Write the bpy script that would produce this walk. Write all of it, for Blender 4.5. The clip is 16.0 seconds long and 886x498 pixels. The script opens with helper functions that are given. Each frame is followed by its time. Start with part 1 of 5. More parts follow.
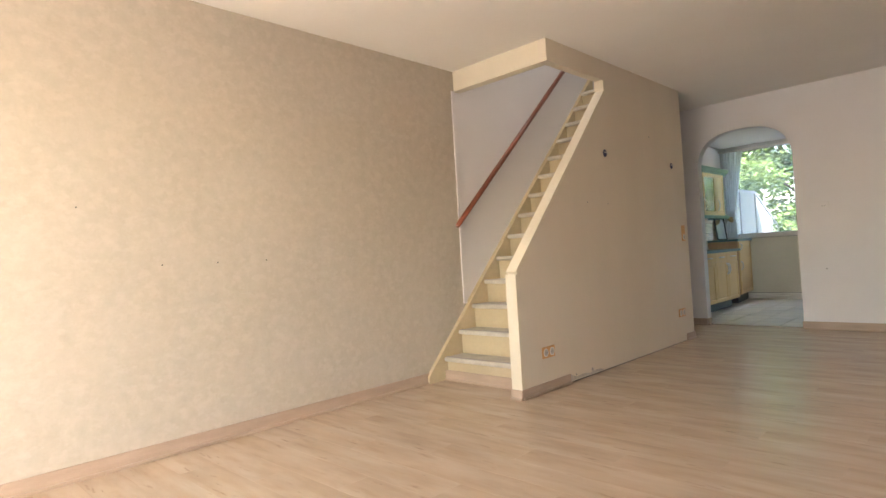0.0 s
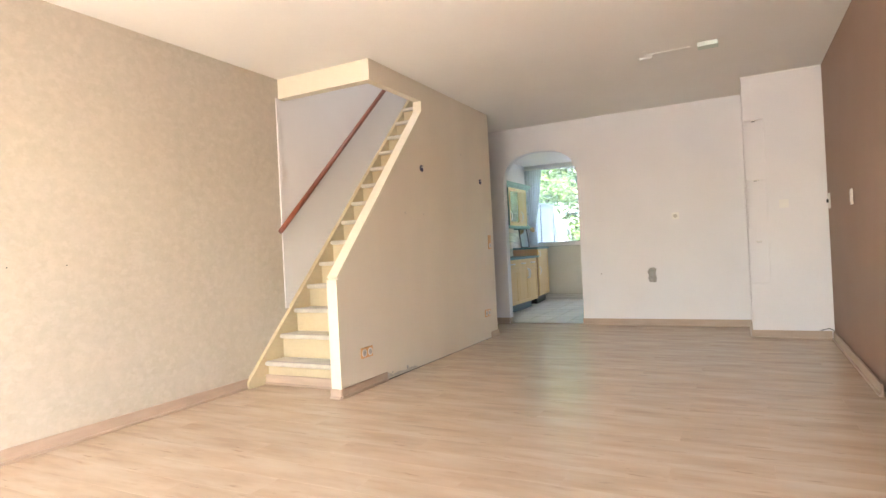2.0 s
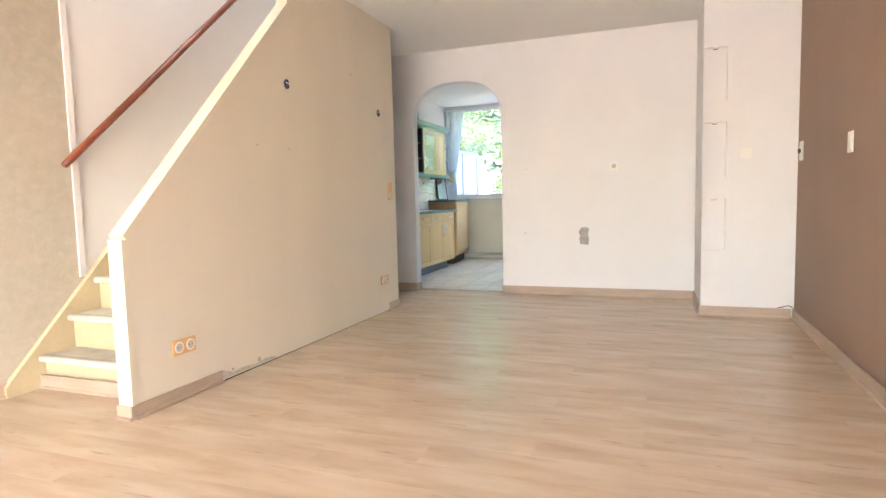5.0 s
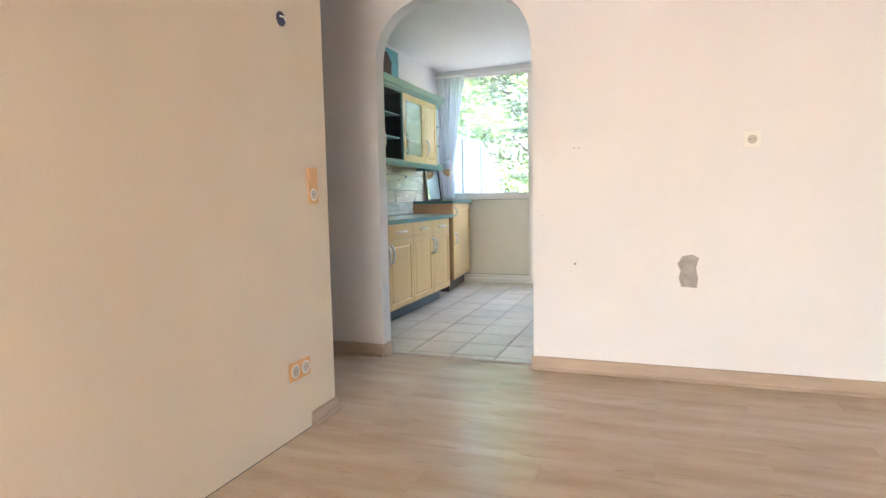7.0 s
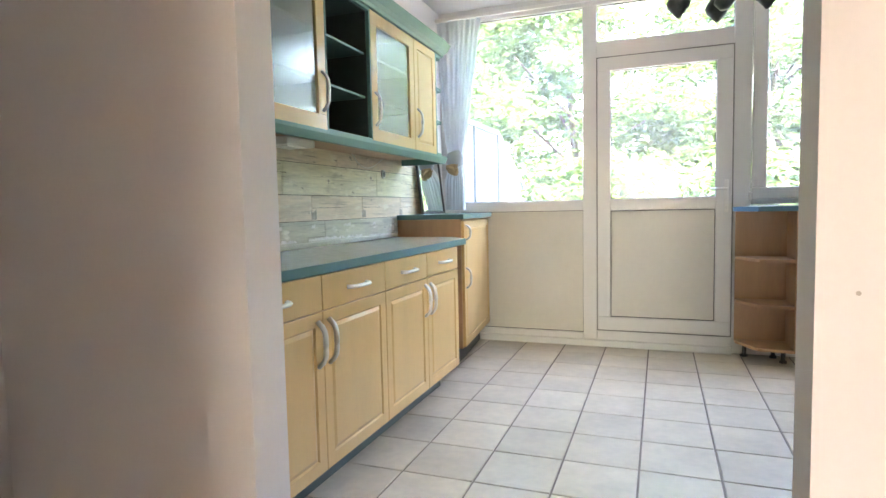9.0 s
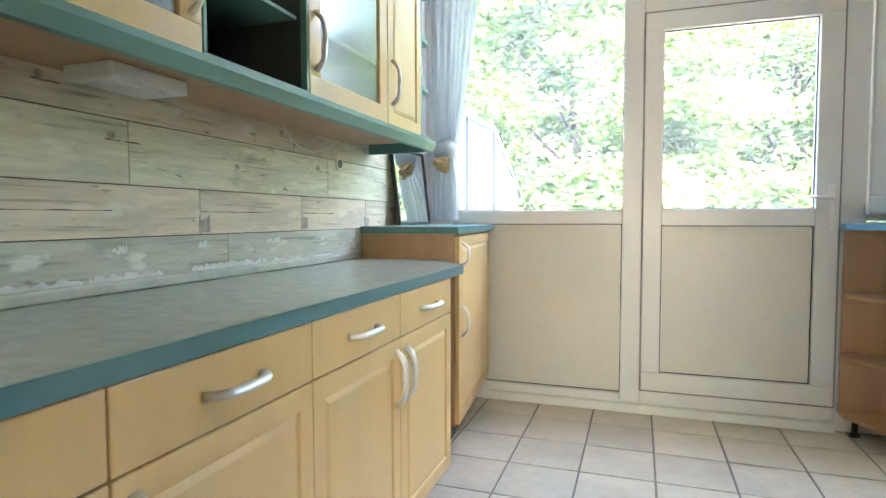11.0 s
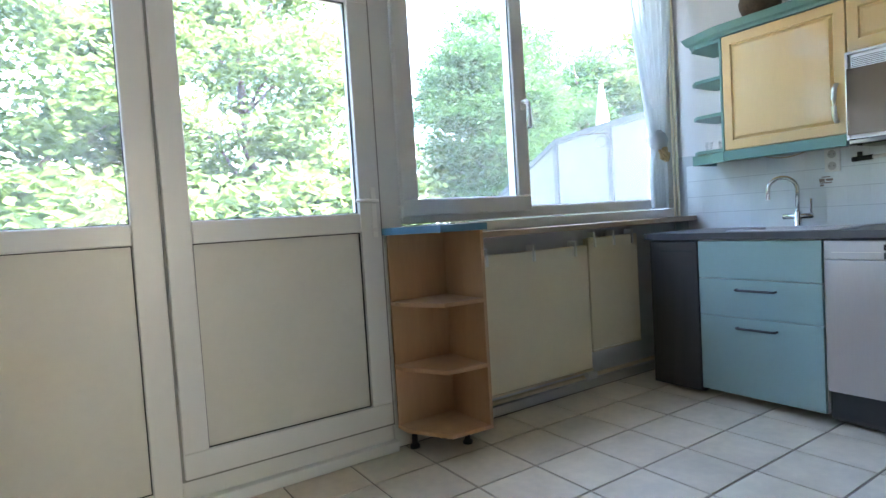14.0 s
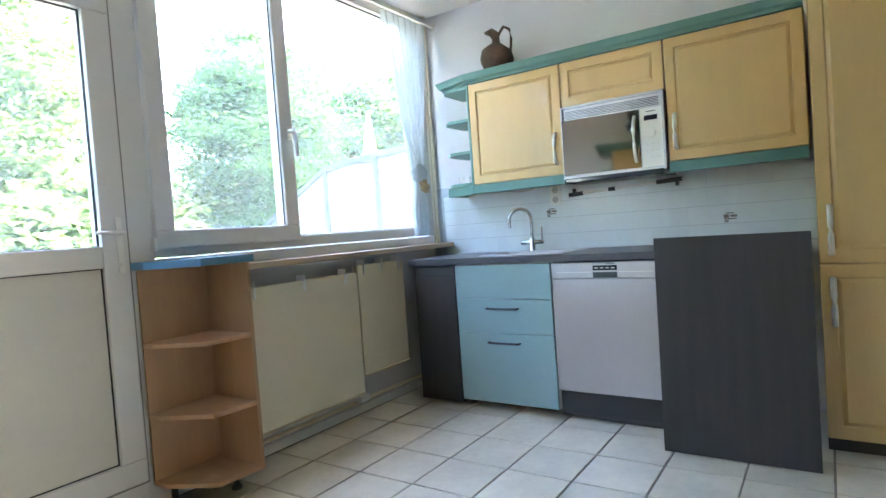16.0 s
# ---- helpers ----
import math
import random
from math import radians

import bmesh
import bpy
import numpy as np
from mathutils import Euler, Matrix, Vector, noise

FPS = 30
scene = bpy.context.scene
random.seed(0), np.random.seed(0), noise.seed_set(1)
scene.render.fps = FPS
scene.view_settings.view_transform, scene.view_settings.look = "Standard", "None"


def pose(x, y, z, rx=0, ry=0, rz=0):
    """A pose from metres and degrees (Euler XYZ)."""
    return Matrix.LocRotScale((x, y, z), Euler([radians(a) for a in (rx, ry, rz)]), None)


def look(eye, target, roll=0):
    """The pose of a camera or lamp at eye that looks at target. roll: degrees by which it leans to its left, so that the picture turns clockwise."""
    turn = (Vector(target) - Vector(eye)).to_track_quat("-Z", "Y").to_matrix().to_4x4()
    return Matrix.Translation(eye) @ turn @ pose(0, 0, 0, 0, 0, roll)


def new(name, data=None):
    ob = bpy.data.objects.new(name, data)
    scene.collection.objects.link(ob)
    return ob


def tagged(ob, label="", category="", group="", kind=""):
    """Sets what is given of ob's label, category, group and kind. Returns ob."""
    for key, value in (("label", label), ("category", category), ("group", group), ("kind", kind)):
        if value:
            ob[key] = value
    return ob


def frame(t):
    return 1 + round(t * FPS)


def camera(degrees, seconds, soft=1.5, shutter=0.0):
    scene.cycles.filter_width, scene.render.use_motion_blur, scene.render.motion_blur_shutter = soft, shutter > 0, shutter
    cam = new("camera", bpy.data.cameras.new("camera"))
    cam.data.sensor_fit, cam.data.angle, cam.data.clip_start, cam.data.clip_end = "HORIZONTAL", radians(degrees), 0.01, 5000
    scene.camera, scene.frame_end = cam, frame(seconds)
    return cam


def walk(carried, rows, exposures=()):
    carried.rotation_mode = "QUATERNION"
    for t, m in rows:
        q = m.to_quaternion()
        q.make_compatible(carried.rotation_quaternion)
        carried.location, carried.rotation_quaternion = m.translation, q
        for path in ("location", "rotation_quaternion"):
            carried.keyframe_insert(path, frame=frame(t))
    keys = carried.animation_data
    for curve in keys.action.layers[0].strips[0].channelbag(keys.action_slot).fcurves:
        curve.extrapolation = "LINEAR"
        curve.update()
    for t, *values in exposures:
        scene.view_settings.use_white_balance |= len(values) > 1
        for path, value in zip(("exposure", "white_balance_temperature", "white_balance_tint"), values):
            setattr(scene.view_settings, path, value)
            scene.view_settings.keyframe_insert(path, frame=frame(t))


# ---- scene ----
cam = camera(75.3, 16.0)
PATH = [
    (0, (3.517, -7.432, 1.046), (2.118, -6.004, 1.076), -3.5),
    (0.5, (3.613, -7.545, 1.07), (2.348, -5.996, 1.098), -3.6),
    (1, (3.666, -7.609, 1.069), (2.539, -5.957, 1.097), -3.4),
    (1.5, (3.701, -7.623, 1.075), (2.682, -5.902, 1.095), -3.1),
    (2, (3.717, -7.627, 1.072), (2.801, -5.849, 1.079), -2.9),
    (2.5, (3.731, -7.633, 1.06), (2.876, -5.825, 1.045), -2.6),
    (3, (3.737, -7.629, 1.044), (2.931, -5.799, 1.0), -2.3),
    (3.5, (3.738, -7.578, 1.027), (2.987, -5.726, 0.944), -2.1),
    (4, (3.696, -7.306, 0.996), (2.983, -5.443, 0.85), -1.8),
    (4.5, (3.599, -6.825, 1.011), (2.902, -4.958, 0.843), -1.5),
    (5, (3.435, -6.222, 1.048), (2.743, -4.353, 0.88), -1.4),
    (5.2, (3.369, -5.966, 1.048), (2.678, -4.097, 0.879), -1.3),
    (7.3, (2.395, -3.07, 1.078), (1.703, -1.202, 0.904), -1.2),
    (7.5, (2.292, -2.778, 1.066), (1.603, -0.908, 0.895), -1.2),
    (8, (2.063, -2.104, 1.084), (1.348, -0.244, 0.919), -1.0),
    (8.5, (1.843, -1.491, 1.099), (1.133, 0.372, 0.944), -1.2),
    (10.8, (1.162, 0.103, 1.085), (0.494, 1.985, 0.98), -0.2),
    (11, (1.161, 0.201, 1.093), (0.515, 2.091, 0.986), -0.1),
    (11.5, (1.079, 0.47, 1.084), (0.639, 2.419, 0.987), -0.3),
    (12, (1.031, 0.68, 1.077), (0.888, 2.673, 0.988), -0.8),
    (12.5, (0.965, 0.843, 1.072), (1.196, 2.827, 0.987), -1.8),
    (13, (0.954, 1.001, 1.067), (1.489, 2.927, 0.983), -2.4),
    (13.5, (0.862, 1.127, 1.107), (1.729, 2.926, 0.992), -2.9),
    (14, (0.847, 1.15, 1.079), (1.951, 2.815, 0.984), -3.5),
    (14.5, (0.865, 1.133, 1.086), (2.15, 2.662, 0.99), -3.9),
    (15, (0.874, 1.126, 1.092), (2.323, 2.501, 1.001), -4.2),
    (15.5, (0.868, 1.107, 1.095), (2.428, 2.356, 1.013), -4.2),
    (16, (0.836, 1.109, 1.108), (2.493, 2.227, 1.043), -4.1),
]
walk(cam, [(t, look(e, g, r)) for t, e, g, r in PATH],
     [(0, 4.45, 6850, 10), (0.6, 4.72, 6700, 10), (1.5, 5.0, 6550, 10), (3.5, 5.4, 6550, 10), (5.0, 5.55, 6500, 10), (7.4, 5.65, 6650, 13), (8.0, 5.7, 6900, 15), (8.7, 5.78, 7050, 15), (10.8, 5.8, 7100, 10),
      (12.5, 5.4, 6650, 10), (13.5, 5.08, 6450, 10), (14.5, 5.06, 6450, 10), (16.0, 5.55, 6500, 10)])

# ---- world, sun, large lights ----
world = bpy.data.worlds.new("sky")
scene.world = world
world.use_nodes = True
wn = world.node_tree
sky = wn.nodes.new("ShaderNodeTexSky")
sky.sky_type = "NISHITA"
sky.sun_disc = False
sky.sun_elevation = radians(47.7)
sky.ozone_density = 0.5
sky.dust_density = 2.0
sky.sun_rotation = radians(127)
wn.nodes["Background"].inputs["Strength"].default_value = 0.15
wn.links.new(sky.outputs["Color"], wn.nodes["Background"].inputs["Color"])

sun = new("sun", bpy.data.lights.new("sun", "SUN"))
sun.data.energy = 3.5
sun.data.angle = radians(0.5)
sun.data.color = (1.0, 0.95, 0.87)
sun.matrix_world = look((0, 0, 0), (-0.8, 0.6, -1.1))

# daylight that the wide front window lets in
win_light = new("front_window_daylight", bpy.data.lights.new("front_window_daylight", "AREA"))
win_light.data.shape = "RECTANGLE"
win_light.data.size, win_light.data.size_y = 3.5, 1.9
win_light.data.energy = 3.2
win_light.data.color = (1.0, 0.97, 0.93)
win_light.matrix_world = look((2.35, -9.12, 1.55), (2.35, -4.0, 5.6))

# added lamp for daylight from upstairs, set in an unseen roof opening
stair_light = new("added_stairwell_fill", bpy.data.lights.new("added_stairwell_fill", "AREA"))
stair_light.data.shape = "RECTANGLE"
stair_light.data.size, stair_light.data.size_y = 0.7, 1.25
stair_light.data.energy = 0.55
stair_light.data.color = (1.0, 0.97, 0.93)
stair_light.matrix_world = pose(0.475, -2.55, 4.36)


# ---- materials ----
def mat(name, base, rough=0.5, metal=0.0, var=0.08, scale=6.0, fine=60.0, bump=0.05, stretch=(1, 1, 1), tint=None,
        random_tone=0.0, coat=0.0, spec=0.5):
    """Principled surface whose colour drifts at two scales, with fine relief."""
    m = bpy.data.materials.new(name)
    m.use_nodes = True
    nt = m.node_tree
    n, l = nt.nodes, nt.links
    b = n["Principled BSDF"]
    tc = n.new("ShaderNodeTexCoord")
    mp = n.new("ShaderNodeMapping")
    mp.inputs["Scale"].default_value = stretch
    if random_tone:
        # each piece takes its own stretch of the pattern
        own = n.new("ShaderNodeObjectInfo")
        off = n.new("ShaderNodeVectorMath")
        off.operation = "MULTIPLY_ADD"
        off.inputs[1].default_value = (37.0, 53.0, 11.0)
        l.new(own.outputs["Random"], off.inputs[0])
        l.new(tc.outputs["Object"], off.inputs[2])
        l.new(off.outputs[0], mp.inputs["Vector"])
    else:
        l.new(tc.outputs["Object"], mp.inputs["Vector"])
    big = n.new("ShaderNodeTexNoise")
    big.inputs["Scale"].default_value = scale
    big.inputs["Detail"].default_value = 5
    small = n.new("ShaderNodeTexNoise")
    small.inputs["Scale"].default_value = fine
    small.inputs["Detail"].default_value = 3
    for t in (big, small):
        l.new(mp.outputs["Vector"], t.inputs["Vector"])
    add = n.new("ShaderNodeMath")
    add.operation = "MULTIPLY_ADD"
    l.new(small.outputs["Fac"], add.inputs[0])
    add.inputs[1].default_value = 0.4
    l.new(big.outputs["Fac"], add.inputs[2])
    ramp = n.new("ShaderNodeMapRange")
    ramp.inputs["From Min"].default_value, ramp.inputs["From Max"].default_value = 0.45, 0.95
    l.new(add.outputs[0], ramp.inputs["Value"])
    mix = n.new("ShaderNodeMix")
    mix.data_type = "RGBA"
    lo = tint or tuple(c * (1 - 2 * var) for c in base)
    mix.inputs["A"].default_value = (*lo, 1)
    mix.inputs["B"].default_value = (*(min(1, c * (1 + var * 0.5)) for c in base), 1)
    l.new(ramp.outputs["Result"], mix.inputs["Factor"])
    out = mix.outputs["Result"]
    if random_tone:
        info = n.new("ShaderNodeObjectInfo")
        mr = n.new("ShaderNodeMapRange")
        mr.inputs["To Min"].default_value, mr.inputs["To Max"].default_value = 1 - random_tone, 1 + random_tone * 0.4
        l.new(info.outputs["Random"], mr.inputs["Value"])
        hsv = n.new("ShaderNodeHueSaturation")
        l.new(mr.outputs["Result"], hsv.inputs["Value"])
        l.new(out, hsv.inputs["Color"])
        out = hsv.outputs["Color"]
    l.new(out, b.inputs["Base Color"])
    b.inputs["Roughness"].default_value = rough
    b.inputs["Metallic"].default_value = metal
    b.inputs["Coat Weight"].default_value = coat
    b.inputs["Specular IOR Level"].default_value = spec
    if bump:
        bp = n.new("ShaderNodeBump")
        bp.inputs["Strength"].default_value = bump
        bp.inputs["Distance"].default_value = 0.01
        l.new(add.outputs[0], bp.inputs["Height"])
        l.new(bp.outputs["Normal"], b.inputs["Normal"])
    return m


def set_in(m, **kw):
    b = m.node_tree.nodes["Principled BSDF"]
    for k, v in kw.items():
        b.inputs[k.replace("_", " ")].default_value = v
    return m


WALLPAPER = mat("beige_wallpaper", (0.47, 0.42, 0.345), 0.75, var=0.05, scale=14.0, fine=48, bump=0.12)
STAIRPAPER = mat("cream_textured_wallpaper", (0.70, 0.62, 0.51), 0.8, var=0.03, scale=2.0, fine=220, bump=0.14, stretch=(1, 1, 0.25))
WHITE = mat("white_wall_paint", (0.735, 0.71, 0.71), 0.75, var=0.025, scale=1.5, fine=90, bump=0.06)
CEIL = mat("white_ceiling_paint", (0.84, 0.82, 0.79), 0.85, var=0.02, scale=1.2, fine=50, bump=0.05)
BROWN = mat("brown_wall_paint", (0.31, 0.205, 0.15), 0.7, var=0.03, scale=2.0, fine=120, bump=0.08)
CREAM = mat("cream_gloss_paint", (0.70, 0.63, 0.50), 0.45, var=0.03, scale=3.0, fine=40, bump=0.03)
RISER = mat("yellowed_cream_paint", (0.54, 0.44, 0.28), 0.5, var=0.05, scale=5.0, fine=40, bump=0.03)
TREAD = mat("worn_grey_cream_tread_paint", (0.58, 0.53, 0.45), 0.55, var=0.12, scale=7.0, fine=40, bump=0.05)
SKIRT = mat("taupe_laminate_skirting", (0.435, 0.32, 0.235), 0.5, var=0.08, scale=4, fine=60, bump=0.03, stretch=(1, 1, 6))
RAIL = mat("red_mahogany_varnish", (0.23, 0.06, 0.03), 0.3, var=0.2, scale=8, fine=60, stretch=(1, 1, 1), coat=0.3)
LAMINATE = mat("light_oak_laminate", (0.49, 0.37, 0.262), 0.25, var=0.08, scale=2.4, fine=9, bump=0.012, stretch=(0.8, 4.0, 1),
               random_tone=0.025, spec=0.55)
TILE = mat("beige_grey_glazed_floor_tile", (0.66, 0.578, 0.455), 0.30, var=0.12, scale=3.0, fine=22, bump=0.03, random_tone=0.10)
GROUT = mat("dark_grout", (0.27, 0.225, 0.19), 0.9, var=0.15, scale=12, fine=90, bump=0.1)
UPVC = mat("white_upvc", (0.68, 0.66, 0.63), 0.33, var=0.02, scale=2, fine=30, bump=0.01)
UPANEL = mat("cream_upvc_panel", (0.615, 0.585, 0.515), 0.33, var=0.03, scale=2, fine=30, bump=0.01)
SEAL = mat("black_rubber_seal", (0.02, 0.02, 0.02), 0.7, var=0.1, bump=0.0)
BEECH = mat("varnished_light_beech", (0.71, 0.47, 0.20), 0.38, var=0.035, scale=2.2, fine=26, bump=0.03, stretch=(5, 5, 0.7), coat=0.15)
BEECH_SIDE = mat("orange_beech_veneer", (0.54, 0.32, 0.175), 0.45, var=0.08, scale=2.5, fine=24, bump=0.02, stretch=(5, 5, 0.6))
GREEN = mat("sea_green_lacquer", (0.13, 0.27, 0.235), 0.4, var=0.06, scale=4, fine=50, bump=0.03)
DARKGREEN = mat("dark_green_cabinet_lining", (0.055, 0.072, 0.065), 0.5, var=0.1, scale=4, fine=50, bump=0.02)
TOPGREY = mat("mottled_grey_green_worktop", (0.43, 0.455, 0.385), 0.26, var=0.09, scale=22, fine=260, bump=0.03)
TOPEDGE = mat("teal_worktop_edge", (0.10, 0.22, 0.225), 0.4, var=0.05, scale=5, fine=60, bump=0.02)
NICKEL = mat("brushed_nickel", (0.74, 0.71, 0.67), 0.45, 1.0, var=0.05, scale=8, fine=120, bump=0.02)
CHROME = mat("chrome", (0.75, 0.76, 0.78), 0.08, 1.0, var=0.01, bump=0.0)
STEEL = mat("brushed_stainless_steel", (0.55, 0.53, 0.54), 0.38, 0.85, var=0.04, scale=4, fine=160, bump=0.02, stretch=(1, 1, 0.1))
STEELDARK = mat("dark_display_glass", (0.015, 0.015, 0.02), 0.12, var=0.1, bump=0.0)
AQUA = mat("pale_aqua_drawer_laminate", (0.29, 0.42, 0.415), 0.38, var=0.03, scale=2, fine=40, bump=0.02)
BLACKW = mat("black_brown_wood_laminate", (0.05, 0.045, 0.043), 0.45, var=0.12, scale=4, fine=50, bump=0.05, stretch=(6, 6, 0.5))
DARKTOP = mat("anthracite_worktop", (0.085, 0.08, 0.085), 0.4, var=0.15, scale=10, fine=200, bump=0.03)
WALLTILE = mat("white_glazed_wall_tile", (0.74, 0.77, 0.78), 0.18, var=0.02, scale=4, fine=40, bump=0.02, random_tone=0.03)
PALEGROUT = mat("pale_grout", (0.50, 0.53, 0.55), 0.9, var=0.06, bump=0.05)
OFFWHITE = mat("offwhite_radiator_enamel", (0.76, 0.66, 0.48), 0.4, var=0.03, scale=3, fine=40, bump=0.01)
PLASTIC = mat("white_plastic", (0.78, 0.75, 0.70), 0.35, var=0.02, bump=0.0)
YPLASTIC = mat("yellowed_plastic", (0.66, 0.37, 0.15), 0.35, var=0.04, bump=0.0)
BLACKP = mat("black_plastic", (0.03, 0.03, 0.032), 0.4, var=0.1, bump=0.0)
OAKSILL = mat("light_oak_sill", (0.50, 0.36, 0.24), 0.4, var=0.12, scale=3, fine=40, bump=0.03, stretch=(0.6, 6, 6))
COPPER = mat("dark_patinated_copper", (0.16, 0.10, 0.07), 0.55, 0.5, var=0.3, scale=12, fine=80, bump=0.1)
PEWTER = mat("dark_pewter", (0.09, 0.10, 0.10), 0.4, 0.8, var=0.2, scale=12, fine=80, bump=0.05)
PLASTER = mat("grey_bare_plaster", (0.42, 0.39, 0.36), 0.9, var=0.2, scale=14, fine=80, bump=0.2)
BLUEHOLE = mat("dark_blue_junction_box", (0.03, 0.035, 0.10), 0.6, var=0.1, bump=0.0)
GROUND = mat("garden_paving", (0.33, 0.30, 0.27), 0.9, var=0.2, scale=2, fine=30, bump=0.2)
BARK = mat("bark", (0.10, 0.075, 0.055), 0.9, var=0.3, scale=8, fine=50, bump=0.5)
STRAW = mat("straw_ribbon", (0.55, 0.38, 0.20), 0.8, var=0.2, scale=20, fine=90, bump=0.1)
FENCEFRAME = mat("blue_grey_painted_frame", (0.06, 0.08, 0.097), 0.5, var=0.05, bump=0.02)
PARASOL = mat("pale_canvas", (0.42, 0.40, 0.36), 0.9, var=0.08, scale=8, fine=90, bump=0.1)
BLUEPAINT = mat("sky_blue_print", (0.16, 0.42, 0.52), 0.6, var=0.15, scale=5, fine=40, bump=0.0)
DARKPAINT = mat("dark_brown_print", (0.10, 0.04, 0.035), 0.6, var=0.2, scale=6, fine=40, bump=0.0)
REDPAINT = mat("rust_red_print", (0.50, 0.12, 0.08), 0.6, var=0.2, scale=6, fine=40, bump=0.0)
MIRROR = set_in(mat("mirror_silver", (0.86, 0.90, 0.90), 0.03, 1.0, var=0.01, bump=0.0))


def glass(name, rough=0.0, tint=(1, 1, 1), gloss=0.03, haze=0.0):
    """Thin window pane: mostly clear, with a weak gloss."""
    m = bpy.data.materials.new(name)
    m.use_nodes = True
    n, l = m.node_tree.nodes, m.node_tree.links
    n.remove(n["Principled BSDF"])
    t = n.new("ShaderNodeBsdfTransparent")
    t.inputs["Color"].default_value = (*tint, 1)
    g = n.new("ShaderNodeBsdfGlossy")
    g.inputs["Roughness"].default_value = rough
    lw = n.new("ShaderNodeLayerWeight")
    lw.inputs["Blend"].default_value = 0.5
    pw = n.new("ShaderNodeMath")
    pw.operation = "POWER"
    pw.inputs[1].default_value = 5.0
    l.new(lw.outputs["Facing"], pw.inputs[0])
    fr = n.new("ShaderNodeMath")
    fr.operation = "MULTIPLY_ADD"
    fr.inputs[1].default_value, fr.inputs[2].default_value = 0.8, gloss
    l.new(pw.outputs[0], fr.inputs[0])
    mx = n.new("ShaderNodeMixShader")
    l.new(fr.outputs[0], mx.inputs["Fac"])
    l.new(t.outputs[0], mx.inputs[1])
    l.new(g.outputs[0], mx.inputs[2])
    top = mx.outputs[0]
    if haze:
        # veil of glare over the view, put into the pane as scattered daylight
        tl = n.new("ShaderNodeBsdfTranslucent")
        tl.inputs["Color"].default_value = (0.9, 0.92, 0.9, 1)
        hz = n.new("ShaderNodeMixShader")
        hz.inputs["Fac"].default_value = haze
        l.new(top, hz.inputs[1])
        l.new(tl.outputs[0], hz.inputs[2])
        top = hz.outputs[0]
    l.new(top, n["Material Output"].inputs["Surface"])
    return m


def sheer(name, color, clear, trans=0.5):
    """Cloth or frosted pane: part see-through, part scattering."""
    m = bpy.data.materials.new(name)
    m.use_nodes = True
    n, l = m.node_tree.nodes, m.node_tree.links
    n.remove(n["Principled BSDF"])
    d = n.new("ShaderNodeBsdfDiffuse")
    d.inputs["Color"].default_value = (*color, 1)
    tl = n.new("ShaderNodeBsdfTranslucent")
    tl.inputs["Color"].default_value = (*color, 1)
    t = n.new("ShaderNodeBsdfTransparent")
    a = n.new("ShaderNodeMixShader")
    a.inputs["Fac"].default_value = trans
    l.new(d.outputs[0], a.inputs[1])
    l.new(tl.outputs[0], a.inputs[2])
    c = n.new("ShaderNodeMixShader")
    noise_tex = n.new("ShaderNodeTexNoise")
    noise_tex.inputs["Scale"].default_value = 30
    mr = n.new("ShaderNodeMapRange")
    mr.inputs["To Min"].default_value, mr.inputs["To Max"].default_value = clear * 0.7, clear * 1.3
    l.new(noise_tex.outputs["Fac"], mr.inputs["Value"])
    l.new(mr.outputs["Result"], c.inputs["Fac"])
    l.new(a.outputs[0], c.inputs[1])
    l.new(t.outputs[0], c.inputs[2])
    l.new(c.outputs[0], n["Material Output"].inputs["Surface"])
    return m


PANE = glass("clear_window_glass")
HAZY = glass("veiled_window_glass", gloss=0.012, haze=0.05)
CABGLASS = glass("ribbed_cabinet_glass", 0.22, (0.52, 0.56, 0.44), gloss=0.18)
SHEER = sheer("white_voile", (0.58, 0.61, 0.63), 0.10, 0.35)
FROST = sheer("frosted_fence_pane", (0.15, 0.178, 0.18), 0.05, 0.35)


def leaf_mat(name, base):
    m = bpy.data.materials.new(name)
    m.use_nodes = True
    n, l = m.node_tree.nodes, m.node_tree.links
    n.remove(n["Principled BSDF"])
    geo = n.new("ShaderNodeNewGeometry")
    ramp = n.new("ShaderNodeMix")
    ramp.data_type = "RGBA"
    ramp.inputs["A"].default_value = (*(c * 0.8 for c in base), 1)
    ramp.inputs["B"].default_value = (base[0] * 1.3, base[1] * 1.2, base[2] * 1.2, 1)
    l.new(geo.outputs["Random Per Island"], ramp.inputs["Factor"])
    d = n.new("ShaderNodeBsdfDiffuse")
    tl = n.new("ShaderNodeBsdfTranslucent")
    for s in (d, tl):
        l.new(ramp.outputs["Result"], s.inputs["Color"])
    mx = n.new("ShaderNodeMixShader")
    mx.inputs["Fac"].default_value = 0.45
    l.new(d.outputs[0], mx.inputs[1])
    l.new(tl.outputs[0], mx.inputs[2])
    l.new(mx.outputs[0], n["Material Output"].inputs["Surface"])
    return m


LEAF = leaf_mat("maple_leaves", (0.105, 0.172, 0.058))
LEAF_DARK = leaf_mat("dark_shrub_leaves", (0.038, 0.09, 0.03))


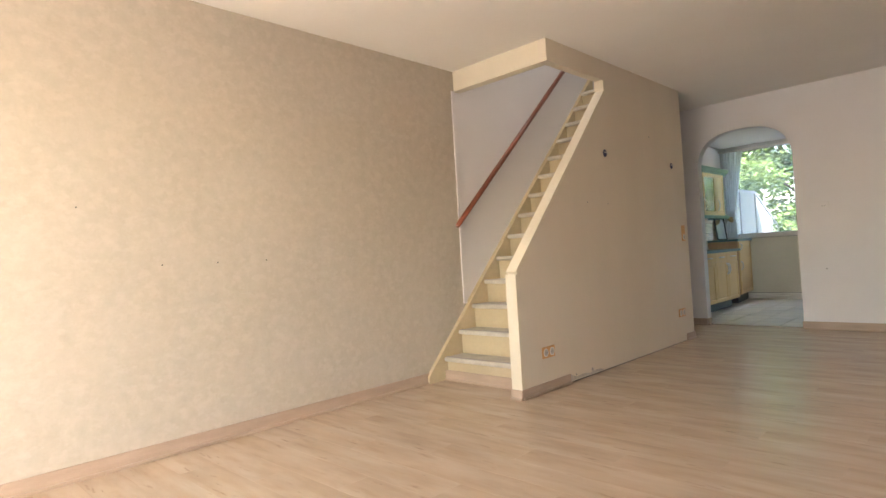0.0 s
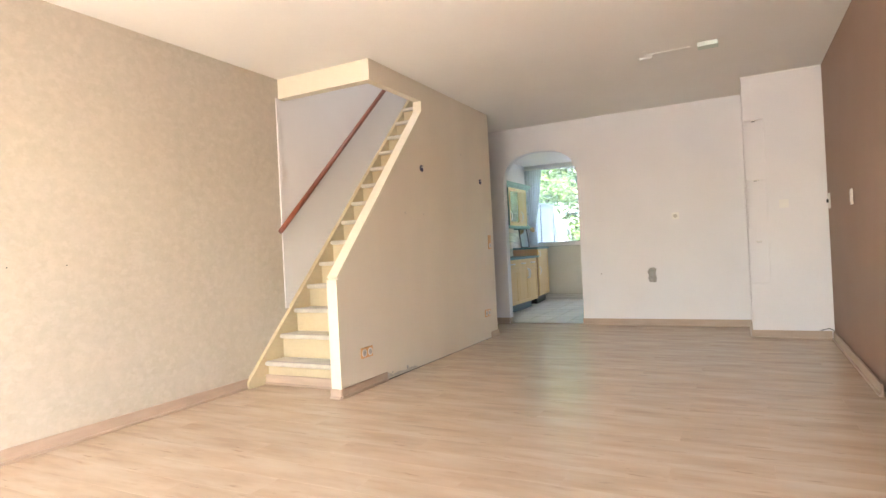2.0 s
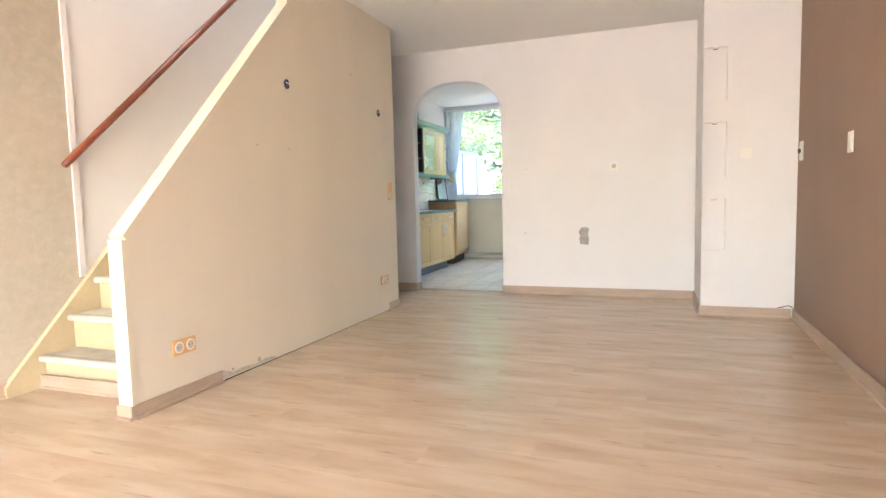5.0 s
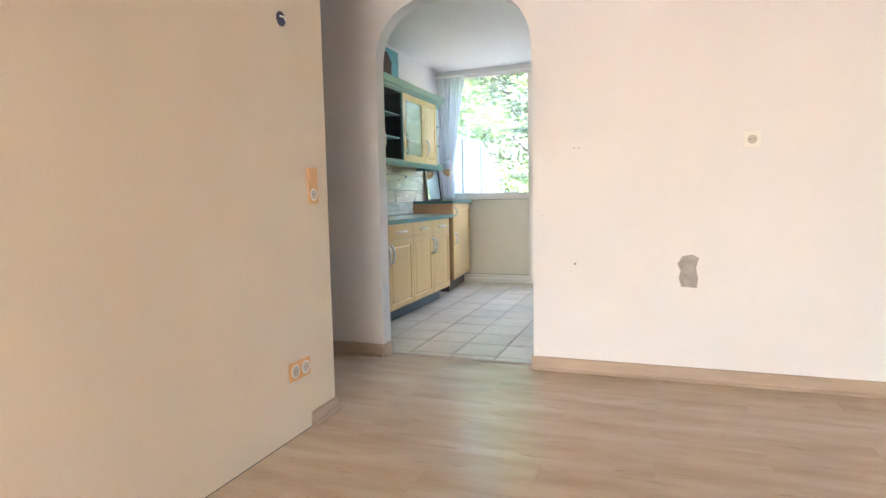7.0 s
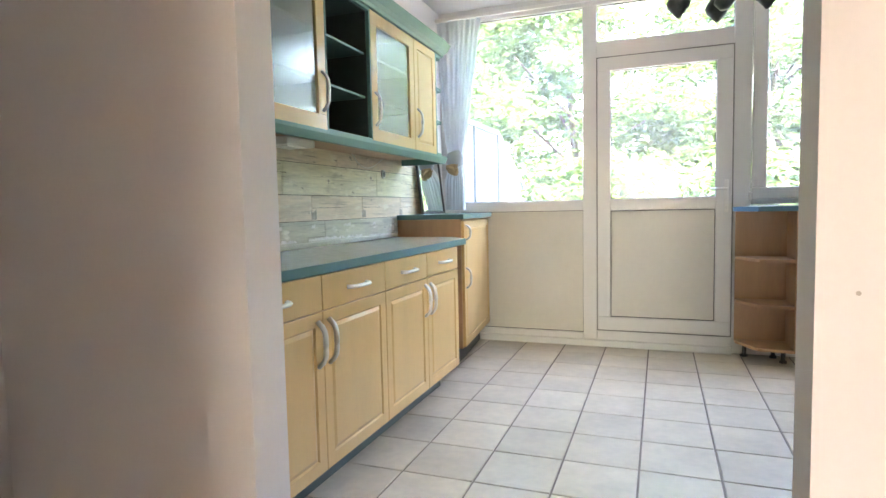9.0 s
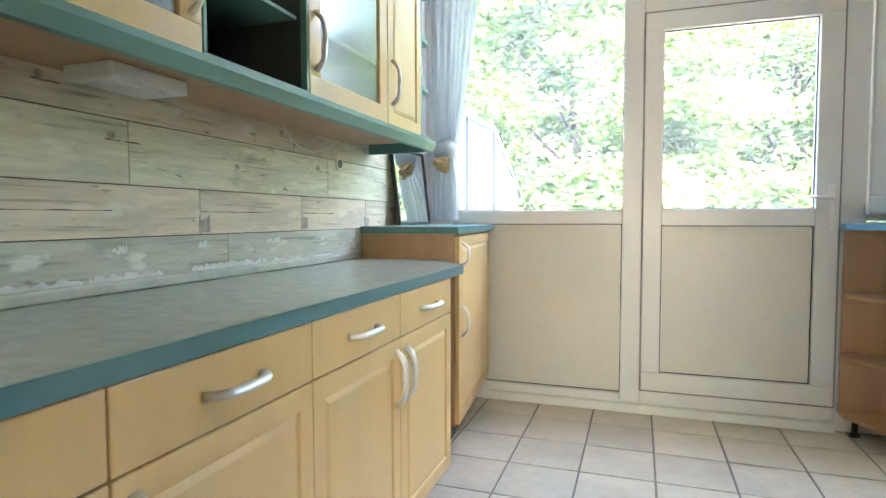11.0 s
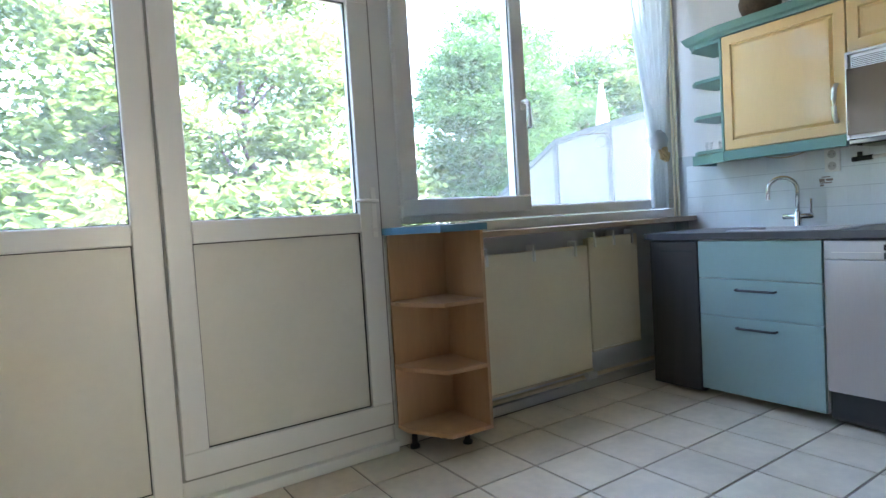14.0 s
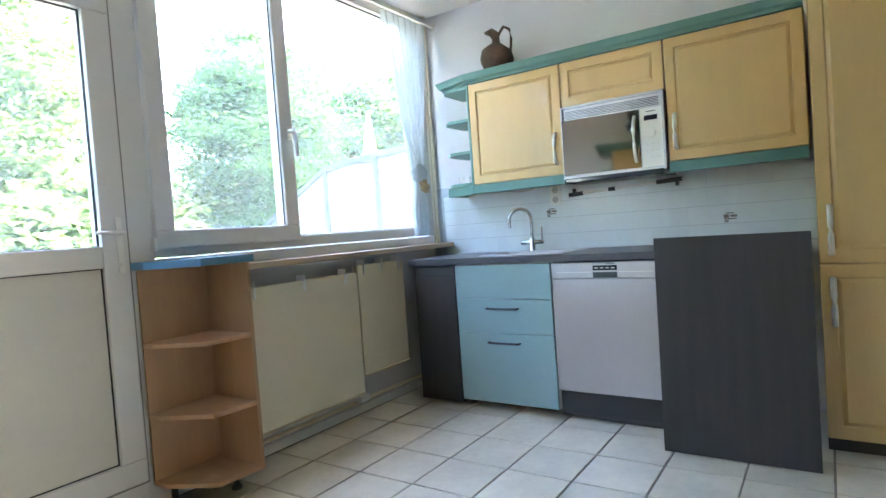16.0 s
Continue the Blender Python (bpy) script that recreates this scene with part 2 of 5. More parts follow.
def flecks(m, specs):
    """Lays streaks or patches of other colours over a material: (stretch, from, to, colour, amount)."""
    n, l = m.node_tree.nodes, m.node_tree.links
    b = n["Principled BSDF"]
    src = b.inputs["Base Color"].links[0].from_socket
    tc = n.new("ShaderNodeTexCoord")
    for stretch, lo, hi, color, amount in specs:
        mp = n.new("ShaderNodeMapping")
        mp.inputs["Scale"].default_value = stretch
        mp.inputs["Location"].default_value = (stretch[0], hi * 7, 0)
        l.new(tc.outputs["Object"], mp.inputs["Vector"])
        info = n.new("ShaderNodeObjectInfo")
        nz = n.new("ShaderNodeTexNoise")
        nz.noise_dimensions = "4D"
        l.new(info.outputs["Random"], nz.inputs["W"])
        nz.inputs["Scale"].default_value = 2.2
        nz.inputs["Detail"].default_value = 6
        l.new(mp.outputs["Vector"], nz.inputs["Vector"])
        mr = n.new("ShaderNodeMapRange")
        mr.inputs["From Min"].default_value, mr.inputs["From Max"].default_value, mr.inputs["To Max"].default_value = lo, hi, amount
        l.new(nz.outputs["Fac"], mr.inputs["Value"])
        mx = n.new("ShaderNodeMix")
        mx.data_type = "RGBA"
        mx.inputs["B"].default_value = (*color, 1)
        l.new(mr.outputs["Result"], mx.inputs["Factor"])
        l.new(src, mx.inputs["A"])
        src = mx.outputs["Result"]
    l.new(src, b.inputs["Base Color"])
    return m


def weathered(name, base, worn, streak):
    """Printed old-timber board: long grain, dark cracks and pale worn patches."""
    m = mat(name, base, 0.5, var=0.16, scale=3.0, fine=16, bump=0.04, stretch=(7, 0.9, 1))
    return flecks(m, (((30, 1.3, 1), 0.57, 0.68, streak, 0.7), ((9, 3.0, 1), 0.575, 0.65, worn, 0.85),
                      ((5, 2.4, 1), 0.60, 0.70, streak, 0.35), ((16, 6, 1), 0.645, 0.70, streak, 0.8)))


flecks(LAMINATE, (((0.7, 3.5, 1), 0.45, 0.70, (0.56, 0.455, 0.345), 0.65), ((1.4, 9, 1), 0.56, 0.76, (0.37, 0.255, 0.165), 0.55),
                  ((2.6, 13, 1), 0.63, 0.74, (0.30, 0.20, 0.13), 0.7), ((4.5, 20, 1), 0.68, 0.75, (0.20, 0.125, 0.08), 0.6)))
flecks(WALLPAPER, (((9, 9, 11), 0.50, 0.66, (0.53, 0.475, 0.40), 0.45), ((15, 15, 17), 0.54, 0.70, (0.40, 0.345, 0.28), 0.32), ((1.2, 1.2, 1.2), 0.45, 0.65, (0.50, 0.44, 0.37), 0.3)))
flecks(TREAD, (((3, 12, 1), 0.58, 0.70, (0.40, 0.33, 0.25), 0.5),))

# ---- builders ----
def world_of(ob):
    if ob.parent:
        return world_of(ob.parent) @ ob.matrix_parent_inverse @ ob.matrix_basis
    return ob.matrix_basis.copy()


# each side of the kitchen is drawn in its own unit sizes and laid into the room by its layout
LAYOUT = [None]


def laid(p):
    return Vector(LAYOUT[0](*p)) if LAYOUT[0] else Vector(p)


def finish(name, bm, material, smooth=False):
    if LAYOUT[0]:
        for v in bm.verts:
            v.co = laid(v.co)
    bmesh.ops.recalc_face_normals(bm, faces=bm.faces)
    me = bpy.data.meshes.new(name)
    bm.to_mesh(me)
    bm.free()
    me.materials.append(material)
    if smooth:
        for p in me.polygons:
            p.use_smooth = True
    return new(name, me)


def part(name, bm, material, parent, label="", smooth=False):
    ob = finish(name, bm, material, smooth)
    ob.parent = parent
    ob.matrix_parent_inverse = world_of(parent).inverted()
    return tagged(ob, label)


def thing(name, at, label, category, group=""):
    ob = new(name)
    ob.location = laid(at)
    ob.empty_display_size = 0.1
    return tagged(ob, label, category, group)


def setting(name, bm, material, label, category, smooth=False):
    return tagged(finish(name, bm, material, smooth), label, category, kind="structure")


def B():
    return bmesh.new()


def box(bm, x0, x1, y0, y1, z0, z1, bev=0.0):
    r = bmesh.ops.create_cube(bm, size=1)
    vs = r["verts"]
    for v in vs:
        v.co = Vector((x0 + (v.co.x + 0.5) * (x1 - x0), y0 + (v.co.y + 0.5) * (y1 - y0), z0 + (v.co.z + 0.5) * (z1 - z0)))
    if bev:
        es = list({e for v in vs for e in v.link_edges})
        bmesh.ops.bevel(bm, geom=es, offset=bev, segments=2, affect="EDGES", profile=0.5)
    return bm


def one(x0, x1, y0, y1, z0, z1, bev=0.0):
    return box(B(), x0, x1, y0, y1, z0, z1, bev)


def prism(bm, pts, axis, a, b):
    """Extrudes a 2D outline between a and b along the axis ('x': pts are y,z; 'y': x,z; 'z': x,y)."""
    def put(p, w):
        return {"x": (w, p[0], p[1]), "y": (p[0], w, p[1]), "z": (p[0], p[1], w)}[axis]
    va = [bm.verts.new(put(p, a)) for p in pts]
    vb = [bm.verts.new(put(p, b)) for p in pts]
    bm.faces.new(va)
    bm.faces.new(vb[::-1])
    for i in range(len(pts)):
        j = (i + 1) % len(pts)
        bm.faces.new((va[i], va[j], vb[j], vb[i]))
    return bm


def cyl(bm, p, q, r, r2=None, seg=16):
    p, q = Vector(p), Vector(q)
    d = q - p
    m = Matrix.Translation((p + q) / 2) @ d.to_track_quat("Z", "Y").to_matrix().to_4x4()
    bmesh.ops.create_cone(bm, cap_ends=True, segments=seg, radius1=r, radius2=r if r2 is None else r2, depth=d.length, matrix=m)
    return bm


def sweep(bm, pts, r, seg=10, flat=1.0):
    """Round (or flattened) bar along a run of points."""
    pts = [Vector(p) for p in pts]
    rings = []
    for i, p in enumerate(pts):
        d = (pts[min(i + 1, len(pts) - 1)] - pts[max(i - 1, 0)]).normalized()
        q = d.to_track_quat("Z", "Y")
        rr = r[i] if isinstance(r, (list, tuple)) else r
        rings.append([bm.verts.new(p + q @ Vector((math.cos(6.28319 * k / seg) * rr, math.sin(6.28319 * k / seg) * rr * flat, 0))) for k in range(seg)])
    for a, b in zip(rings, rings[1:]):
        for k in range(seg):
            bm.faces.new((a[k], a[(k + 1) % seg], b[(k + 1) % seg], b[k]))
    bm.faces.new(rings[0][::-1])
    bm.faces.new(rings[-1])
    return bm


def lathe(bm, at, profile, seg=20):
    rings = []
    for r, z in profile:
        rings.append([bm.verts.new((at[0] + r * math.cos(6.28319 * k / seg), at[1] + r * math.sin(6.28319 * k / seg), at[2] + z)) for k in range(seg)])
    for a, b in zip(rings, rings[1:]):
        for k in range(seg):
            bm.faces.new((a[k], a[(k + 1) % seg], b[(k + 1) % seg], b[k]))
    bm.faces.new(rings[0][::-1])
    bm.faces.new(rings[-1])
    return bm


def turn(bm, m):
    bmesh.ops.transform(bm, matrix=m, verts=bm.verts)
    return bm


# local (u, v, w): u along the run, v up, w out of the front
def facing(x, sign):
    """Fronts in the plane x, looking towards +x (sign 1) or -x (sign -1); u is y."""
    return Matrix(((0, 0, sign, x), (1, 0, 0, 0), (0, 1, 0, 0), (0, 0, 0, 1)))


def slab_front(u0, u1, v0, v1, m, thick=0.02, raised=True, border=0.065):
    bm = one(u0, u1, v0, v1, -thick, 0, 0.003)
    if raised:
        bm.faces.ensure_lookup_table()
        f = max((f for f in bm.faces if f.normal.z > 0.9), key=lambda f: f.calc_area())
        for th, dp in ((border, 0), (0.006, -0.007), (0.004, 0), (0.02, 0.006)):
            bmesh.ops.inset_region(bm, faces=[f], thickness=th, depth=dp)
    return turn(bm, m)


def frame_front(u0, u1, v0, v1, m, thick=0.02, border=0.065):
    bm = B()
    for a in ((u0, u1, v0, v0 + border), (u0, u1, v1 - border, v1), (u0, u0 + border, v0 + border, v1 - border), (u1 - border, u1, v0 + border, v1 - border)):
        box(bm, *a, -thick, 0, 0.002)
    return turn(bm, m)


def bow(m, u, v, length, vertical, out=0.032, r=0.010, flat=0.7):
    pts = []
    for i in range(11):
        s = i / 10
        d = (s - 0.5) * length
        w = out * (1 - (2 * s - 1) ** 4) + 0.001
        pts.append(m @ Vector((u, v + d, w) if vertical else (u + d, v, w)))
    return sweep(B(), pts, r, 8, flat)


# ---- structure ----
H = 2.73          # living room ceiling
HK = 2.70         # kitchen ceiling
YF = -9.2         # front wall
YB = 3.61         # plane of the kitchen's window frames

setting("wall_left", one(-0.35, 0.0, YF, -3.58, 0, H), WALLPAPER, "wall with mottled beige textured wallpaper", "wall")
setting("wall_stairwell", one(-0.35, -0.012, -3.58, 0.0, 0, 4.3), WHITE, "white painted stairwell wall", "wall")
setting("wall_right", one(4.52, 4.85, YF, 0.16, 0, H), BROWN, "brown painted living room wall", "wall")

bm = B()
X0, X1, Z0, Z1 = 0.62, 4.1, 0.12, 2.45
for a in ((-0.35, 4.85, 0, Z0), (-0.35, 4.85, Z1, H), (-0.35, X0, Z0, Z1), (X1, 4.85, Z0, Z1)):
    box(bm, a[0], a[1], YF - 0.3, YF, a[2], a[3])
setting("wall_front", bm, WHITE, "white front wall with a wide window", "wall")

# wall with the arched opening
AX0, AX1, ATH = 0.80, 1.845, 0.12
cx, hw, spring, rise = (AX0 + AX1) / 2, (AX1 - AX0) / 2, 1.93, 0.44
arch = []
for i in range(33):
    a = math.pi * (1 - i / 32)
    c, s = math.cos(a), math.sin(a)
    k = 2 / 2.5
    arch.append((cx + hw * math.copysign(abs(c) ** k, c), spring + rise * abs(s) ** k))
bm = prism(B(), [(-0.1, 0), (AX0, 0)] + arch + [(AX1, 0), (4.52, 0), (4.52, H), (-0.1, H)], "y", 0.0, ATH)
setting("wall_arch", bm, WHITE, "white painted wall with an arched opening", "wall")

# chimney breast with three narrow niches at its corner
CX, CY = 3.81, -0.815
bm = B()
zs = [0, 0.57, 1.01, 1.19, 1.65, 1.82, 2.27, H]
box(bm, CX + 0.185, 4.52, CY, 0.0, 0, H)
for i in range(0, 7, 2):
    box(bm, CX, CX + 0.185, CY, 0.0, zs[i], zs[i + 1])
for i in range(1, 7, 2):
    box(bm, CX, CX + 0.185, CY + 0.06, 0.0, zs[i], zs[i + 1])
    box(bm, CX, CX + 0.012, CY, CY + 0.06, zs[i], zs[i + 1])
chimney = setting("wall_chimney_breast", bm, WHITE, "white chimney breast with three small niches", "wall")

# stair wall: open above the slope of its cream edge
SX = 1.012
out = [(-4.135, 0), (-1.0, 0), (-1.0, H), (-3.58, H), (-3.58, 2.55), (-2.675, 2.55), (-2.675, 2.44), (-4.135, 0.895)]
setting("wall_stair", prism(B(), out, "x", SX - 0.075, SX), STAIRPAPER, "stair wall with cream textured paper and scuffs", "wall")
setting("wall_stair_end", one(0.0, SX - 0.075, -1.08, -1.0, 0, H), WHITE, "white end wall behind the stairs", "wall")
setting("wall_stair_header", one(-0.012, SX - 0.075, -3.58, -3.49, 2.55, H), CREAM, "cream header across the stair opening", "wall")

bm = B()
for a in ((-0.35, 4.85, YF - 0.3, -3.49), (SX - 0.075, 4.85, -3.49, -1.0), (-0.35, 4.85, -1.0, 0.16)):
    box(bm, a[0], a[1], a[2], a[3], H, H + 0.25)
setting("ceiling", bm, CEIL, "white living room ceiling", "ceiling")
bm = B()
box(bm, -0.35, SX + 0.1, -3.74, -3.49, H + 0.25, 4.3)
box(bm, SX - 0.075, SX + 0.1, -3.49, 0.16, H + 0.25, 4.3)
box(bm, -0.35, SX + 0.1, 0.0, 0.16, H + 0.25, 4.3)
setting("wall_stairwell_upper", bm, WHITE, "white walls of the stairwell above", "wall")
bm = B()
for a in ((-0.35, SX + 0.1, -3.74, -3.2), (-0.35, SX + 0.1, -1.9, 0.16), (-0.35, 0.1, -3.2, -1.9), (0.85, SX + 0.1, -3.2, -1.9)):
    box(bm, *a, 4.3, 4.38)
setting("ceiling_stairwell", bm, CEIL, "white ceiling over the stairwell with an added opening", "ceiling")

# kitchen shell
KR = 4.45
KD = 4.25         # that wall in the unit drawings


def span(v, knots):
    """Runs v along straight stretches between (drawn, laid) knots."""
    for (a, p), (b, q) in zip(knots, knots[1:]):
        if v <= b or (b, q) == knots[-1]:
            return p + (v - a) * (q - p) / (b - a)


def window_side(x, y, z):
    return span(x, ((-0.1, -0.1), (0.0, 0.06), (1.005, 1.068), (2.14, 2.228), (2.905, 3.07), (4.06, 4.315), (KD, KR))), y, z * 1.006


def base_side(x, y, z):
    return span(x, ((3.63, 3.75), (3.70, 3.82), (KD, KR))), y * 1.0013 - 0.1403, max(0.0, span(z, ((0.0, 0.0), (0.135, 0.05), (0.922, 0.883), (1.3, 1.25))))


def wall_side(x, y, z):
    return span(x, ((3.9, 4.02), (4.0, 4.12), (KD, KR))), y * 1.0127 - 0.2152, z * 1.0497 - 0.110


def tile_side(x, y, z):
    return span(x, ((3.9, 4.1), (KD, KR))), y * 1.0383 - 0.2875, z * 1.0811 - 0.1274


def tall_side(x, y, z):
    return span(x, ((3.70, 3.82), (KD, KR))), y * 1.05 - 0.26, max(0.0, span(z, ((0.0, 0.0), (0.195, 0.075), (0.885, 0.84), (2.3, 2.42))))


def board_side(x, y, z):
    return x - 0.055, y - 0.183, max(0.0, (z - 0.052) * 0.993 + 0.004)


def corner_side(x, y, z):
    return span(x, ((-0.098, -0.098), (0.34, 0.378), (0.4, 0.44))), y + 0.01, z


def shelf_side(x, y, z):
    return x + 0.075, y - 0.02, z


setting("wall_kitchen_left", one(-0.45, -0.10, ATH, YB + 0.2, 0, HK), WHITE, "white kitchen wall", "wall")
setting("wall_kitchen_right", one(KR, 4.85, ATH, YB + 0.2, 0, HK), WHITE, "white kitchen wall", "wall")
setting("ceiling_kitchen", one(-0.45, 4.85, ATH, YB + 0.2, HK, HK + 0.25), CEIL, "white kitchen ceiling", "ceiling")
setting("wall_parapet", one(2.115, KR, YB + 0.01, YB + 0.2, 0, 1.07), WHITE, "low painted wall under the kitchen window", "wall")

# unseen mass over the rooms, its height set to shade the garden
bm = B()
for a in ((-0.45, 4.85, YF - 0.3, YF - 0.05), (-0.45, 4.85, YB - 0.05, YB + 0.2)):
    box(bm, *a, H + 0.26, 6.4)
for a in ((-0.7, -0.46), (4.86, 5.1)):
    box(bm, a[0], a[1], YF - 0.3, YB + 0.2, -0.12, 6.4)
box(bm, -0.7, 5.1, YF - 0.3, YB + 0.2, 6.4, 6.6)
setting("wall_upper_sun_block", bm, WHITE, "unseen outer walls and roof of the storey above, added to shade the garden", "wall")

# skirtings
def skirting(name, pts, top=0.085):
    bm = B()
    for (xa, ya), (xb, yb), (nx, ny) in pts:
        x0, x1 = sorted((xa, xb)) if xa != xb else sorted((xa, xa + nx * 0.014))
        y0, y1 = sorted((ya, yb)) if ya != yb else sorted((ya, ya + ny * 0.014))
        box(bm, x0, x1, y0, y1, 0.0, top, 0.003)
        x0, x1 = (x0, x1) if xa != xb else sorted((xa, xa + nx * 0.026))
        y0, y1 = (y0, y1) if ya != yb else sorted((ya, ya + ny * 0.026))
        box(bm, x0, x1, y0, y1, 0.0, 0.018, 0.004)
    return setting(name, bm, SKIRT, "taupe wood-look skirting board", "skirting")


skirting("baseboard_left", [((0.0, YF), (0.0, -3.97), (1, 0))])
skirting("baseboard_stair_wall", [((SX, -4.165), (SX, -3.54), (1, 0)), ((SX, -1.22), (SX, -0.99), (1, 0)), ((0.925, -4.167), (SX + 0.014, -4.167), (0, -1))], 0.072)
skirting("baseboard_arch_left", [((0.0, 0.0), (AX0, 0.0), (0, -1)), ((AX0, 0.0), (AX0, 0.1), (1, 0))])
skirting("baseboard_arch_right", [((AX1, 0.0), (CX, 0.0), (0, -1)), ((AX1, 0.0), (AX1, 0.1), (-1, 0))])
skirting("baseboard_chimney", [((CX, CY), (CX, -0.014), (-1, 0)), ((CX - 0.014, CY), (4.50, CY), (0, -1))])
# this length has come away from the wall a little at its free end
sk = skirting("baseboard_right", [((0.0, -2.28), (0.0, 0.0), (-1, 0))])
sk.matrix_basis = Matrix.Translation((4.518, CY - 0.02, 0)) @ Matrix.Rotation(radians(-0.7), 4, "Z")
skirting("baseboard_stair_foot", [((0.016, -3.925), (0.935, -3.925), (0, -1))])

# ---- staircase ----
stairs = thing("staircase", (0.5, -3.9, 0), "steep cream painted wooden staircase with worn treads", "staircase")
NOSING = mat("grey_nosing_strip", (0.40, 0.36, 0.33), 0.5, var=0.1, scale=8, fine=120, bump=0.08, stretch=(1, 12, 1))
RI, RU, N = 0.2068, 0.1945, 14
for k in range(1, N + 1):
    z, y = RI * k - 0.012, -3.945 + RU * (k - 1)
    bm = one(0.035, SX - 0.077, y, y + RU + 0.05, z - 0.036, z, 0.010)
    part("tread", bm, TREAD, stairs, "worn cream tread")
    part("nosing_strip", one(0.04, SX - 0.08, y + 0.012, y + 0.045, z + 0.0005, z + 0.003, 0.001), NOSING, stairs, "grey ribbed nosing strip")
    part("riser", one(0.035, SX - 0.077, y + 0.045, y + 0.06, z - RI, z - 0.037), RISER, stairs)
st = [(-4.13, 0.06), (-4.13, 0.0), (-3.9, 0.0), (-1.1, 2.76), (-1.1, 3.14)]
part("stringer", prism(B(), st, "x", -0.01, 0.034), RISER, stairs, "cream wall stringer")
edge = B()
for (ya, za), (yb, zb) in (((-4.135, 0.0), (-4.135, 0.895)), ((-4.135, 0.895), (-2.675, 2.44)), ((-2.675, 2.44), (-2.675, 2.55))):
    d = Vector((yb - ya, zb - za)).normalized()
    nrm = Vector((-d.y, d.x)) * 0.03
    prism(edge, [(ya, za), (yb, zb), (yb + nrm.x, zb + nrm.y), (ya + nrm.x, za + nrm.y)], "x", SX - 0.085, SX + 0.006)
part("edge_trim", edge, CREAM, stairs, "cream wooden edge trim")
part("wall_batten", one(-0.01, 0.010, -3.62, -3.575, 0.62, 2.55, 0.003), WHITE, stairs)

rail = thing("handrail", (0.07, -3.68, 1.33), "dark red varnished wooden handrail on brackets", "handrail")
p, q = Vector((0.075, -3.72, 1.315)), Vector((0.075, -1.7, 3.16))
part("rail_bar", sweep(B(), [p, p.lerp(q, 0.02), p.lerp(q, 0.5), q], [0.02, 0.024, 0.024, 0.024], 14), RAIL, rail, smooth=True)
for f in (0.33, 0.80):
    c = p.lerp(q, f)
    part("rail_bracket", sweep(B(), [(-0.01, c.y, c.z - 0.07), (0.04, c.y, c.z - 0.07), (0.07, c.y, c.z - 0.05), (0.075, c.y, c.z - 0.015)], 0.006, 8), NICKEL, rail)

# ---- kitchen window wall ----
def bars(runs, y0, y1, bev=0.006):
    bm = B()
    for x0, x1, z0, z1 in runs:
        box(bm, x0, x1, y0, y1, z0, z1, bev)
    return bm


def seal_loop(x0, x1, z0, z1, y, w=0.0038):
    return bars(((x0, x1, z0, z0 + w), (x0, x1, z1 - w, z1), (x0, x0 + w, z0 + w, z1 - w), (x1 - w, x1, z0 + w, z1 - w)), y - 0.003, y + 0.01, 0)


LAYOUT[0] = window_side
wf = thing("window_wall", (2.1, YB, 0), "full-width white plastic window front with panels", "window")
wf["kind"] = "structure"
part("window_frame", bars(((-0.1, KD, 2.585, HK), (-0.1, 0.0, 0, 2.585), (1.005, 1.108, 0, 2.585), (2.027, 2.14, 0.0, 2.585), (0.0, 1.005, 0, 0.095),
                           (1.108, 2.027, 0, 0.122), (0.0, 1.005, 1.052, 1.132), (1.108, 2.027, 2.193, 2.31), (2.14, KD, 1.07, 1.132),
                           (2.845, 2.905, 1.132, 2.585), (4.06, KD, 1.132, 2.585)), YB - 0.03, YB + 0.06), UPVC, wf)
part("sill_strip", one(0.0, 2.03, YB - 0.075, YB - 0.03, 0, 0.05, 0.006), UPVC, wf)
lower = part("lower_panel", one(0.0, 1.005, YB + 0.0, YB + 0.03, 0.095, 1.052), UPANEL, wf, "cream infill panel")
part("panel_seal", seal_loop(0.0, 1.005, 0.095, 1.052, YB - 0.002), SEAL, lower)
for x0, x1, z0, z1 in ((0.0, 1.005, 1.132, 2.585), (1.108, 2.027, 2.31, 2.585), (2.905, 4.06, 1.132, 2.585)):
    pn = part("pane", one(x0, x1, YB + 0.012, YB + 0.018, z0, z1), HAZY, wf)
    pn.visible_shadow = False
    part("pane_seal", seal_loop(x0, x1, z0, z1, YB + 0.004), SEAL, pn)

sash = thing("window_sash", (2.5, YB, 1.1), "white plastic opening window sash with a lever handle", "window")
sash["kind"] = "structure"
part("sash_frame", bars(((2.14, 2.895, 1.105, 1.19), (2.14, 2.895, 2.5, 2.585), (2.14, 2.225, 1.19, 2.5), (2.81, 2.895, 1.19, 2.5)), YB - 0.055, YB - 0.03, 0.008), UPVC, sash)
part("sash_depth", bars(((2.15, 2.845, 1.132, 1.185), (2.15, 2.845, 2.505, 2.58), (2.15, 2.22, 1.185, 2.505), (2.815, 2.845, 1.185, 2.505)), YB - 0.028, YB + 0.03, 0), UPVC, sash)
pn = part("pane", one(2.22, 2.815, YB - 0.034, YB - 0.03, 1.185, 2.505), HAZY, sash)
pn.visible_shadow = False
part("pane_seal", seal_loop(2.222, 2.813, 1.187, 2.503, YB - 0.04), SEAL, pn)
part("lever_handle", sweep(B(), [(2.865, YB - 0.055, 1.70), (2.865, YB - 0.09, 1.70), (2.866, YB - 0.10, 1.69), (2.87, YB - 0.105, 1.56)], [0.012, 0.012, 0.012, 0.010], 10), PLASTIC, sash, "white lever handle", True)
part("handle_plate", one(2.85, 2.88, YB - 0.062, YB - 0.055, 1.655, 1.725, 0.003), PLASTIC, sash)
